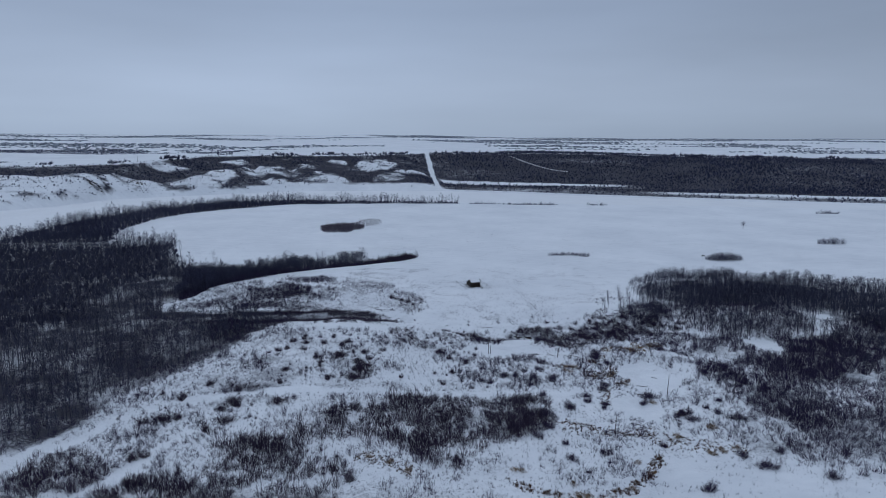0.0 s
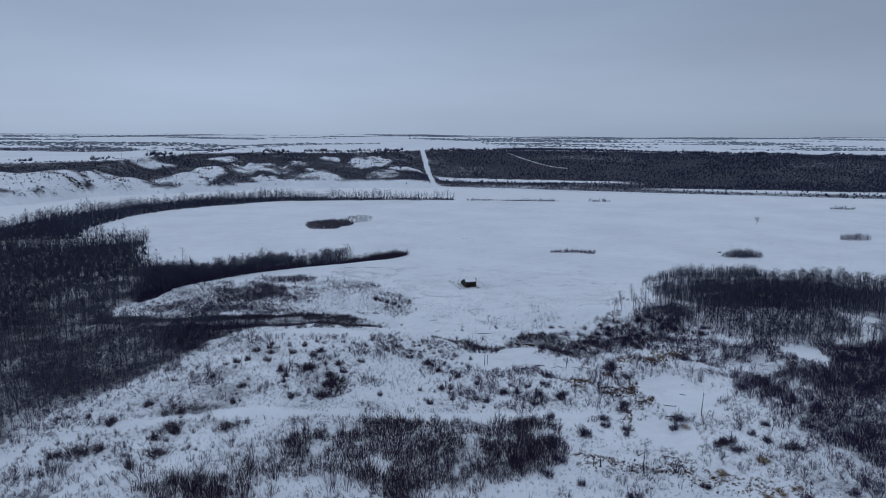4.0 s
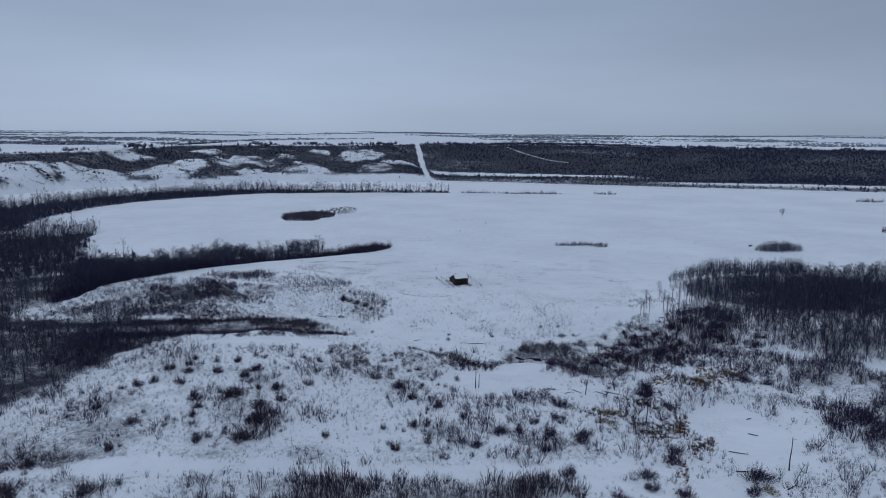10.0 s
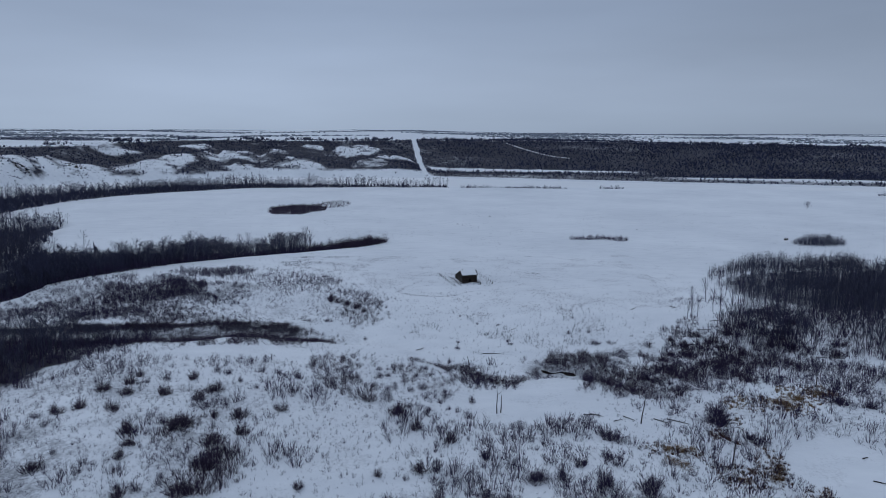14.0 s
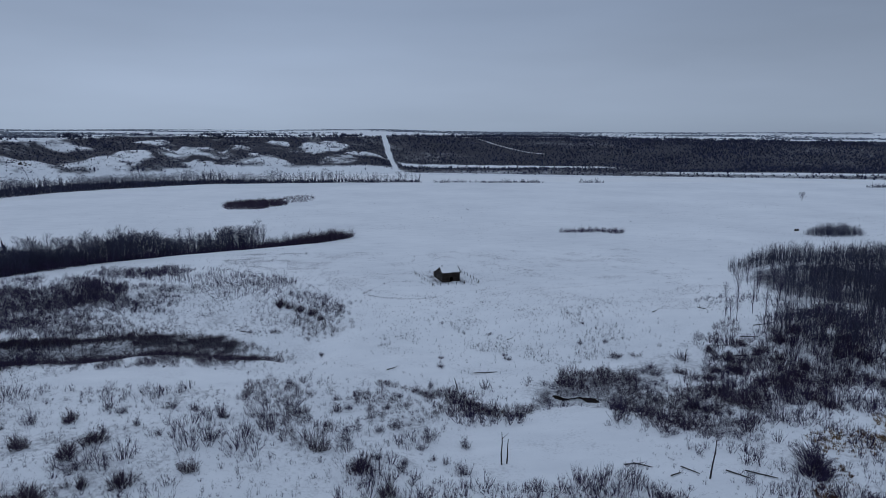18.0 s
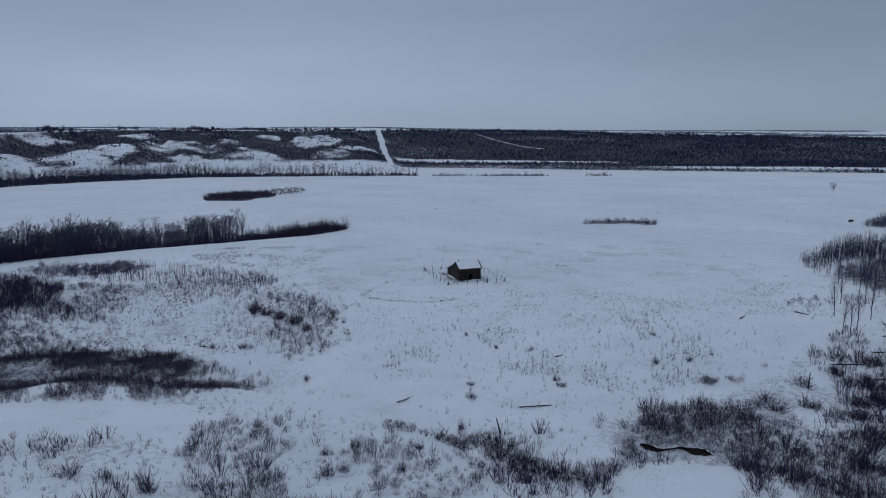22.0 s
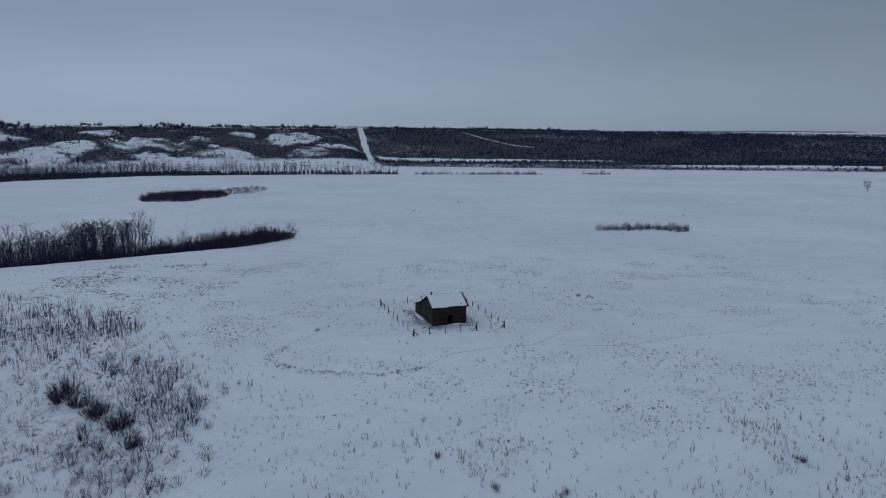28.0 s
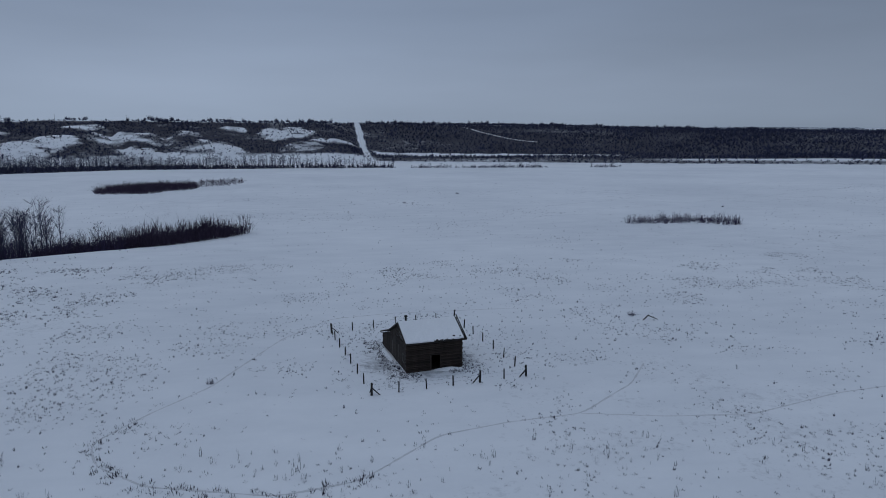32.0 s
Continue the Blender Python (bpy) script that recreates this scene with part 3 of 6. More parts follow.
def tree_sticks(rng, h, limbs, twigs, thick=1.0, bare=0.32, wide=0.19, rt=0.03, bends=3):
    """Trunk and rounded crown of a bare poplar of height h; wide: half the crown's width, as a share of h."""
    trunk, crown = Sticks(), Sticks()
    lean = Vector((rng.uniform(-0.06, 0.06), rng.uniform(-0.06, 0.06), 0))
    pts = [Vector((0, 0, -0.4))]
    for k in range(1, bends + 1):
        u = k / bends
        pts.append(Vector((lean.x * h * u + rng.uniform(-0.015, 0.015) * h, lean.y * h * u + rng.uniform(-0.015, 0.015) * h, 0.92 * h * u)))
    r = [0.015 * h * thick * (1 - 0.88 * k / bends) for k in range(bends + 1)]
    for k in range(bends):
        trunk.add(pts[k], pts[k + 1], r[k], r[k + 1] if k < bends - 1 else 0)
    zc, rz = (1 + bare) / 2 * h, (1 - bare) / 2 * h
    lobe = rng.uniform(0, 6.283)
    for i in range(limbs):
        t = 0.85 * bare + (0.84 - 0.85 * bare) * (i + rng.random()) / limbs
        k = min(bends - 1, int(t * bends))
        p = pts[k].lerp(pts[k + 1], t * bends - k)
        a = i * 2.4 + rng.uniform(-0.5, 0.5)
        zt = p.z + (0.98 * h - p.z) * rng.uniform(0.3, 0.85)
        rad = wide * h * math.sqrt(max(0.06, 1 - ((zt - zc) / rz) ** 2)) * rng.uniform(0.6, 1.1) * (1 + 0.25 * math.cos(a - lobe))
        q = Vector((lean.x * zt + math.cos(a) * rad, lean.y * zt + math.sin(a) * rad, zt))
        crown.blade(p, q, 0.006 * h * thick * (1.2 - 0.6 * t))
        out = Vector((math.cos(a), math.sin(a), 0))
        for _ in range(twigs):
            m = p.lerp(q, 0.25 + 0.75 * rng.random() ** 0.7)
            d = out * rng.uniform(-0.15, 0.8) + Vector((rng.uniform(-0.7, 0.7), rng.uniform(-0.7, 0.7), rng.uniform(0.25, 1.0)))
            crown.blade(m, m + d * (0.095 * h * rng.uniform(0.6, 1.2)), rt)
    for _ in range(6):
        d = Vector((rng.uniform(-0.6, 0.6), rng.uniform(-0.6, 0.6), rng.uniform(0.5, 1)))
        m = pts[-1] - Vector((0, 0, 0.12 * h * rng.random()))
        crown.blade(m, m + d * 0.09 * h, rt)
    return trunk.arrays(), crown.arrays()


def dome_sticks(rng, h, w, n, r, bare=0.15):
    """A bare tree or bush seen from far off: a round head of coarse twigs."""
    s = Sticks()
    zc = h * (0.5 + 0.5 * bare)
    for k in range(n):
        a = k * 2.4 + rng.uniform(-0.4, 0.4)
        e = rng.uniform(-0.55, 1.25)
        f = rng.uniform(0.75, 1.08)
        s.blade((rng.uniform(-0.1, 0.1) * w, rng.uniform(-0.1, 0.1) * w, zc + rng.uniform(-0.25, 0.1) * h),
                (math.cos(a) * math.cos(e) * w * 0.5 * f, math.sin(a) * math.cos(e) * w * 0.5 * f, zc + math.sin(e) * (h - zc) * f), r)
    return s.arrays()


def shrub_sticks(rng, h, w, stems, r=0.03, twig=3):
    """A bare bush: stems that fan out from the foot and fork into fine shoots."""
    s = Sticks()
    for _ in range(stems):
        a, d = rng.uniform(0, 6.283), math.sqrt(rng.random())
        p = Vector((math.cos(a) * d * 0.22 * w, math.sin(a) * d * 0.22 * w, -0.15))
        q = Vector((math.cos(a) * d * 0.5 * w + rng.uniform(-0.07, 0.07) * w, math.sin(a) * d * 0.5 * w + rng.uniform(-0.07, 0.07) * w, h * rng.uniform(0.62, 1.05) * (1 - 0.5 * d * d)))
        s.blade(p, q, r)
        for _ in range(twig):
            m = p.lerp(q, rng.uniform(0.3, 0.8))
            s.blade(m, m + (q - p) * rng.uniform(0.25, 0.45) + Vector((rng.uniform(-1, 1), rng.uniform(-1, 1), rng.uniform(-0.4, 0.7))) * 0.13 * h, r * 0.75)
    return s.arrays()


def bush_sticks(rng, h, w, stems, r=0.018, twigs=6):
    """A bare willow bush: arching stems that fork all along into fine upright shoots."""
    s = Sticks()
    for _ in range(stems):
        a, d = rng.uniform(0, 6.283), math.sqrt(rng.random())
        out = Vector((math.cos(a), math.sin(a), 0)) * d * 0.5 * w
        top = h * rng.uniform(0.7, 1.05) * (1 - 0.5 * d * d)
        p = Vector((out.x * 0.35, out.y * 0.35, -0.15))
        m = out * 0.8 + Vector((rng.uniform(-0.05, 0.05) * w, rng.uniform(-0.05, 0.05) * w, 0.55 * top))
        q = out * 1.0 + Vector((rng.uniform(-0.06, 0.06) * w, rng.uniform(-0.06, 0.06) * w, top))
        s.blade(p, m.lerp(q, 0.3), r * 1.2)
        s.blade(m, q, r * 0.8)
        for _ in range(twigs):
            u = rng.uniform(0.25, 1.3)
            b = p.lerp(m, u) if u < 1 else m.lerp(q, u - 1)
            c = rng.uniform(0, 6.283)
            ln = h * rng.uniform(0.16, 0.34)
            s.blade(b, b + Vector((math.cos(c) * 0.45 * ln, math.sin(c) * 0.45 * ln, 0.85 * ln)), r * 0.7)
    return s.arrays()


def sapling_sticks(rng, h, w, stems, r=0.03):
    """A close stand of thin upright young poplars."""
    s = Sticks()
    for _ in range(stems):
        a, d = rng.uniform(0, 6.283), math.sqrt(rng.random()) * w * 0.5
        p = Vector((math.cos(a) * d, math.sin(a) * d, -0.2))
        hh = h * rng.uniform(0.72, 1.05)
        q = p + Vector((rng.uniform(-0.05, 0.05) * h, rng.uniform(-0.05, 0.05) * h, hh))
        s.blade(p, q, r * 1.5)
        for k in range(6):
            m = p.lerp(q, rng.uniform(0.3, 0.9))
            b = rng.uniform(0, 6.283)
            ln = 0.14 * h * rng.uniform(0.6, 1.2)
            s.blade(m, m + Vector((math.cos(b) * ln * 0.6, math.sin(b) * ln * 0.6, ln)), r)
    return s.arrays()


def scatter(name, templates, x, y, scale, rng, material, label, category, kind="stuff", sink=0.0, zscale=None, group=""):
    """One joined mesh of many copies of the templates, standing on the ground."""
    x, y, scale = np.asarray(x), np.asarray(y), np.asarray(scale)
    if not len(x):
        return None
    z = ground_z(x, y) - sink
    rot = rng.uniform(0, 6.283, len(x))
    pick = rng.integers(0, len(templates), len(x))
    zs = scale if zscale is None else scale * zscale
    vs, fs, o = [], [], 0
    for k, (tv, tf) in enumerate(templates):
        w = np.nonzero(pick == k)[0]
        if not len(w):
            continue
        c, s = np.cos(rot[w])[:, None], np.sin(rot[w])[:, None]
        sc = scale[w][:, None]
        vx = (tv[:, 0] * c - tv[:, 1] * s) * sc + x[w][:, None]
        vy = (tv[:, 0] * s + tv[:, 1] * c) * sc + y[w][:, None]
        vz = tv[:, 2] * zs[w][:, None] + z[w][:, None]
        vs.append(np.stack([vx, vy, vz], 2).reshape(-1, 3))
        fs.append((tf[None] + (np.arange(len(w)) * len(tv))[:, None, None]).reshape(-1, 3) + o)
        o += len(w) * len(tv)
    ob = link_mesh(name, np.concatenate(vs), np.concatenate(fs), material)
    return tagged(ob, label, category, group, kind)


def points_in(poly, spacing, rng, jitter=0.5, ragged=0.0):
    """Jittered grid of points in a polygon, whose edge may be ragged by some metres."""
    xs, ys = [p[0] for p in poly], [p[1] for p in poly]
    X, Y = np.meshgrid(np.arange(min(xs), max(xs), spacing), np.arange(min(ys), max(ys), spacing))
    X = X + rng.uniform(-jitter, jitter, X.shape) * spacing
    Y = Y + rng.uniform(-jitter, jitter, Y.shape) * spacing
    m = ragged_inside(X, Y, poly, ragged)
    return X[m], Y[m]


def joined(t):
    """Trunk and crown arrays as one template."""
    (v0, f0), (v1, f1) = t
    return np.concatenate([v0, v1]), np.concatenate([f0, f1 + len(v0)])


def in_view(x, y):
    """The stretch of the plan that the flight overlooks."""
    return np.abs(x + 21 - 0.036 * (y + 433)) < 0.72 * (y + 440) + 14


pyr = random.Random(5)
nrg = np.random.default_rng(5)
TREE_T = [joined(tree_sticks(pyr, h, 13, 9, 0.8, b, w, 0.05)) for h, b, w in ((9.5, 0.30, 0.19), (10.5, 0.34, 0.17), (11.0, 0.28, 0.2), (12.0, 0.36, 0.17), (12.5, 0.3, 0.19), (8.5, 0.25, 0.22))]
HEDGE_T = [joined(tree_sticks(pyr, h, 15, 10, 0.8, b, w, 0.040)) for h, b, w in ((10.0, 0.32, 0.2), (11.0, 0.34, 0.19), (12.0, 0.30, 0.21), (12.5, 0.36, 0.18), (9.0, 0.3, 0.22))]
MID_T = [joined(tree_sticks(pyr, h, 8, 4, 0.9, 0.22, w, 0.10, 2)) for h, w in ((7.0, 0.24), (8.5, 0.22), (10.0, 0.2), (11.0, 0.21), (12.0, 0.2))]
FAR_T = [dome_sticks(pyr, h, w, 9, 0.45, -0.5) for h, w in ((4.5, 6.0), (6.0, 6.0), (7.5, 6.5), (3.5, 5.5), (8.0, 5.5))]
KNOB_T = [dome_sticks(pyr, h, w, 9, 0.30, -0.9) for h, w in ((2.4, 5.0), (3.0, 5.5), (1.9, 6.0))]
RIM_T = [dome_sticks(pyr, h, w, 44, 0.17, -0.1) for h, w in ((5.0, 6.0), (6.5, 7.0), (8.0, 7.5), (4.0, 6.0))]
BELT_T = [dome_sticks(pyr, h, 22, 9, 1.5, -0.7) for h in (4.0, 5.0, 6.0)]
FINE = [shrub_sticks(pyr, h, w, n, 0.019, 3) for h, w, n in ((2.2, 2.7, 29), (1.8, 2.4, 26), (2.6, 2.9, 30), (1.5, 2.5, 26), (2.9, 2.6, 29), (1.2, 1.7, 20))]
SHRUBS = [shrub_sticks(pyr, h, w, n, 0.030, 3) for h, w, n in ((2.3, 2.7, 18), (1.9, 2.5, 16), (2.7, 2.9, 18), (1.6, 2.5, 16), (3.1, 2.7, 18), (1.3, 1.8, 13))]
BOLD = [shrub_sticks(pyr, h, w, n, 0.040, 2) for h, w, n in ((2.4, 2.9, 20), (2.0, 2.5, 17), (2.9, 3.1, 20), (1.7, 2.6, 17), (3.3, 3.0, 20), (1.3, 1.9, 14))]
BUSH = [bush_sticks(pyr, h, w, n, 0.028, 3) for h, w, n in ((2.2, 2.8, 17), (1.8, 2.6, 15), (2.6, 3.0, 17), (1.5, 2.6, 15), (2.9, 2.7, 16))]
HAZE = [bush_sticks(pyr, h, w, n, 0.018, 3) for h, w, n in ((1.3, 1.7, 8), (1.0, 1.6, 7), (1.6, 1.6, 8), (0.8, 1.9, 7), (1.3, 1.2, 6))]
STEMS = [sapling_sticks(pyr, h, 1.6, 5, 0.030) for h in (1.6, 2.0, 2.4)]
SEDGES = [shrub_sticks(pyr, h, w, n, 0.05, 0) for h, w, n in ((0.8, 1.1, 16), (0.6, 1.3, 16), (1.0, 1.0, 14))]
SAPLINGS = [sapling_sticks(pyr, h, w, n, 0.034) for h, w, n in ((6.0, 3.0, 9), (7.0, 3.2, 10), (5.0, 3.0, 9))]
WEEDS = [shrub_sticks(pyr, h, w, n, 0.024, 1) for h, w, n in ((0.5, 0.5, 4), (0.8, 0.5, 4), (0.4, 0.8, 5), (1.0, 0.5, 4))]
TUFTS = [shrub_sticks(pyr, h, w, n, 0.048, 0) for h, w, n in ((0.36, 0.8, 7), (0.46, 0.9, 7), (0.3, 1.1, 8), (0.62, 0.7, 6))]


def wood(name, poly, spacing, templates, lo, hi, label, material=None, rule=None, ragged=0.0, uneven=0.0, taper=0.0, thin=0.0, grow=None):
    x, y = points_in(poly, spacing, nrg, 0.5, ragged)
    keep = in_view(x, y) & (brushy(x, y) > 0.5)
    if rule is not None:
        keep &= rule(x, y)
    if thin:
        keep &= nrg.random(len(x)) < 0.5 + 0.5 * smooth(line_distance(x, y, poly + poly[:1]), 0, thin)
    x, y = x[keep], y[keep]
    size = nrg.uniform(lo, hi, len(x)) * (1 + uneven * vnoise(x, y, 25, 97, 2))
    if taper:
        size = size * (0.5 + 0.5 * smooth(line_distance(x, y, poly + poly[:1]), 0, taper))
    if grow is not None:
        size = size * grow(x, y)
    return scatter(name, templates, x, y, size, nrg, material or M_BARK, label, "woods")


# low woods by the river, thinner towards the open knoll
near_side = lambda x, y: (x + 40 * vnoise(x, y, 40, 44, 2) > -235) & ((y + 20 * vnoise(x, y, 30, 43, 2) < 105) | (x > -160))
edge = lambda x, y, poly, d: line_distance(x, y, poly + poly[:1]) < d
wood("riverside_woods", LEFT_WOOD, 3.9, TREE_T, 0.68, 1.18, "bare grey-brown poplars at the edge of the riverside woods", rule=lambda x, y: near_side(x, y) & edge(x, y, LEFT_WOOD, 26), ragged=9, uneven=0.25, taper=14, thin=9)
wood("riverside_woods", LEFT_WOOD, 3.7, MID_T, 0.75, 1.2, "dense bare grey-brown poplars on low ground beside the river", rule=lambda x, y: near_side(x, y) & ~edge(x, y, LEFT_WOOD, 26), ragged=9, uneven=0.25)
wood("riverside_woods", LEFT_WOOD, 4.9, MID_T, 1.05, 1.5, "dense bare grey-brown poplars deeper in the riverside woods", rule=lambda x, y: ~near_side(x, y), ragged=9, uneven=0.15)
wood("riverside_woods", LEFT_WOOD, 5.6, FAR_T, 0.7, 1.2, "dense crowns of bare saplings in the riverside woods", M_BELT, lambda x, y: ~near_side(x, y), ragged=9, uneven=0.2)
wood("riverside_woods", [(-470, 190), (-400, 196), (-332, 200), (-296, 232), (-330, 262), (-450, 262)], 4.6, MID_T, 0.85, 1.3, "dense bare poplars where the woods meet the river bank", M_BELT, None, 7, 0.2)
wood("riverbank_woods", CRESCENT, 5.2, MID_T, 0.9, 1.4, "curved belt of bare poplars along the frozen river bank", M_BELT, ragged=7, uneven=0.35, rule=lambda x, y: vnoise(x, y, 30, 59, 2) > -0.45 - 0.6 * smooth(x, 20, -160))
wood("poplar_grove", RIGHT_WOOD, 3.4, MID_T, 0.95, 1.08, "dense heart of a grove of bare poplars", ragged=7, uneven=0.08, rule=lambda x, y: ~edge(x, y, RIGHT_WOOD, 20), grow=lambda x, y: 0.38 + 0.62 * smooth(line_distance(x, y, RIGHT_WOOD[:6]), 0, 34))
wood("poplar_grove", RIGHT_WOOD, 3.4, HEDGE_T, 0.95, 1.08, "dense grove of bare poplars above a thicket", ragged=7, uneven=0.08, taper=4, rule=lambda x, y: edge(x, y, RIGHT_WOOD, 20) & (x < 330), grow=lambda x, y: 0.38 + 0.62 * smooth(line_distance(x, y, RIGHT_WOOD[:6]), 0, 34))
wood("poplar_saplings", RIGHT_WOOD, 4.0, SAPLINGS, 1.0, 1.5, "dense young poplars inside a grove", M_BELT, lambda x, y: x < 340, ragged=6, grow=lambda x, y: 0.32 + 0.68 * smooth(line_distance(x, y, RIGHT_WOOD[:6]), 0, 34))
wood("poplar_grove", OPEN_WOOD, 3.5, TREE_T, 0.6, 1.1, "open stand of bare poplars before a dense grove", ragged=10, uneven=0.2, rule=lambda x, y: (vnoise(x, y, 18, 58, 2) > -0.4 + 0.4 * smooth(y, -60, -110) + 0.3 * smooth(y, -60, -30)) & (x < 330))
wood("poplar_grove", [(124, 4), (133, 26), (165, 42), (215, 42), (215, 28), (180, 30), (150, 25)], 2.2, SAPLINGS, 0.9, 1.2, "fringe of young bare poplars at the edge of a meadow", ragged=4, grow=lambda x, y: 0.55 + 0.6 * smooth(x, 124, 168))
# understorey
wood("wood_thicket", LEFT_WOOD, 3.8, BOLD, 0.7, 1.6, "tangled bare undergrowth beneath the poplars", M_TWIG, lambda x, y: (x > -200) & (y < 20), ragged=9)
wood("wood_thicket", OPEN_WOOD, 2.2, SHRUBS, 0.8, 2.1, "tangled bare undergrowth beneath the poplars", M_TWIG, lambda x, y: (vnoise(x, y, 11, 57, 3) > -0.4 + 0.25 * smooth(y, -80, -110) + 0.75 * smooth(y, -62, -40)) & (x < 200), ragged=10)
wood("riverbank_thicket", CRESCENT, 4.0, FAR_T, 0.45, 1.1, "bare brush and saplings between the river-bank poplars", M_BELT, lambda x, y: vnoise(x, y, 30, 59, 2) > -0.5 - 0.5 * smooth(x, 20, -160), ragged=7)

# woods of the far valley side
x, y = np.meshgrid(np.arange(-1500, 1700, 6.4), np.arange(560, 1640, 7.6))
x, y = (x + nrg.uniform(-3.5, 3.5, x.shape)).ravel(), (y + nrg.uniform(-4, 4, y.shape)).ravel()
keep = (nrg.random(len(x)) < far_wood(x, y) * 0.95) & in_view(x, y)
x, y = x[keep], y[keep]
x2, y2 = nrg.uniform(-800, 15, 17000), nrg.uniform(640, 1340, 17000)
keep = (nrg.random(len(x2)) < far_wood(x2, y2)) & (y2 < np.interp(x2, RIM_X, RIM_Y) + 20) & in_view(x2, y2)
x, y = np.concatenate([x, x2[keep]]), np.concatenate([y, y2[keep]])
size = nrg.uniform(0.6, 1.3, len(x)) * (1 + 0.35 * vnoise(x, y, 60, 51, 2)) * np.where(x < 15, 0.85, 1.1)
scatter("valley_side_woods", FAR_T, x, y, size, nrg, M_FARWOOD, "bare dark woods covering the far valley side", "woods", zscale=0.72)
x, y = nrg.uniform(-760, 0, 24000), nrg.uniform(640, 1320, 24000)
keep = (spurs(x, y) > 0.2) & (nrg.random(len(x)) < 0.2 + 0.8 * smooth(vnoise(x, y, 30, 38, 3), -0.2, 0.4)) & in_view(x, y)
x, y = x[keep], y[keep]
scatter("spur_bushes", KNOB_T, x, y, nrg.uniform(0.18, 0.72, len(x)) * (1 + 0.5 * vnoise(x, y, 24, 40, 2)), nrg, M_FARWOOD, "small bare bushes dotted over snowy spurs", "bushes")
# uneven trees along the rim of the plateau
x = nrg.uniform(-1000, 1250, 2600)
y = np.interp(x, RIM_X, RIM_Y) + nrg.uniform(-15, 70, len(x))
keep = (vnoise(x, y, 70, 53, 3) > np.where(x < 20, 0.30, -0.2)) & in_view(x, y) & (np.abs(x + 2) > 9)
x, y = x[keep], y[keep]
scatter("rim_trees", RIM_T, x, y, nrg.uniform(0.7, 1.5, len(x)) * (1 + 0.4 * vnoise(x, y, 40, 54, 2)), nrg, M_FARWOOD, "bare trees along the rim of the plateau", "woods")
# plateau tree belts, with aerial haze put into their colour
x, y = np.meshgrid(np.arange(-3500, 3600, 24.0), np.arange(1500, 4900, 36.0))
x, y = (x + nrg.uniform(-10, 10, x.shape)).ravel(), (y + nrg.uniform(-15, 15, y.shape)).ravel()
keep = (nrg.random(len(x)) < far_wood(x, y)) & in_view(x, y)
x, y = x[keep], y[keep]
scatter("plateau_tree_belts", BELT_T, x, y, nrg.uniform(0.7, 1.5, len(x)), nrg, M_HAZED_BELT, "distant shelter belts of bare trees on the snowy plateau", "tree belts")

def oval(cx, cy, rx, ry, turn=0.0, n=18):
    return [(cx + rx * math.cos(k * 6.283 / n) * math.cos(turn) - ry * math.sin(k * 6.283 / n) * math.sin(turn),
             cy + rx * math.cos(k * 6.283 / n) * math.sin(turn) + ry * math.sin(k * 6.283 / n) * math.cos(turn)) for k in range(n)]


# ---- shrubs of the near valley ----
wood("willow_thicket", FRONT_BRUSH, 1.6, BOLD, 0.6, 1.8, "dense thicket of bare reddish willow", M_WILLOW, lambda x, y: vnoise(x, y, 9, 61, 3) > -0.28, 7, 0.35, thin=9)
wood("willow_thicket", FRONT_WEST, 1.6, BOLD, 0.6, 1.8, "dense thicket of bare reddish willow", M_WILLOW, lambda x, y: vnoise(x, y, 9, 60, 3) > -0.28, 7, 0.35, thin=8)
wood("grove_thicket", RIGHT_PATCH, 2.0, BOLD, 0.9, 1.9, "dense dark brush on a snowy flat", M_TWIG, lambda x, y: vnoise(x, y, 16, 55, 3) > -0.6, 8, 0.35, thin=6)
wood("young_poplars", RIGHT_PATCH, 5.0, TREE_T, 0.3, 0.62, "young bare poplars standing in dark brush", M_BARK, lambda x, y: (vnoise(x, y, 20, 42, 2) > -0.3) & (x > 118), 6, thin=10)
wood("corner_thicket", [(-152, -240), (-147, -222), (-133, -222), (-124, -231), (-119, -241), (-130, -252), (-150, -256)], 1.6, BOLD, 0.7, 1.5, "dark bare willow row between two drifts", M_WILLOW, lambda x, y: vnoise(x, y, 9, 37, 3) > -0.3, 4, 0.3)
for poly in ([(-106, -178), (-93, -176), (-83, -174), (-72, -184), (-85, -186), (-106, -184)], [(-106, -166), (-91, -162), (-85, -168), (-99, -171)]):
    wood("knoll_thicket", poly, 1.6, BOLD, 0.6, 1.2, "row of dark bare willow bushes beside a drift", M_WILLOW, lambda x, y: vnoise(x, y, 6, 30, 2) > -0.3, 3, 0.3)
wood("corner_brush", CORNER_BRUSH, 2.0, BOLD, 0.5, 1.15, "patchy bare brush on a snowy slope", M_TWIG, lambda x, y: vnoise(x, y, 12, 69, 3) > -0.2, 8)
wood("knoll_thicket", oval(-62, -133, 7, 7), 1.3, BUSH, 0.9, 1.6, "dense reddish willow thicket on the knoll", M_WILLOW, lambda x, y: vnoise(x, y, 6, 56, 2) > -0.35, 5, taper=5)
wood("knoll_thicket", oval(-48, -151, 7.5, 12), 1.3, BUSH, 0.9, 1.6, "dense reddish willow thicket on the knoll", M_WILLOW, lambda x, y: vnoise(x, y, 6, 56, 2) > -0.3, 5, taper=5)
wood("gully_thicket", GULLY_BRUSH, 1.7, SHRUBS, 0.5, 1.0, "dark willow brush filling a creek gully", M_WILLOW, lambda x, y: (vnoise(x, y, 9, 62, 2) > -0.45) & (x > -160), 3, 0.2)
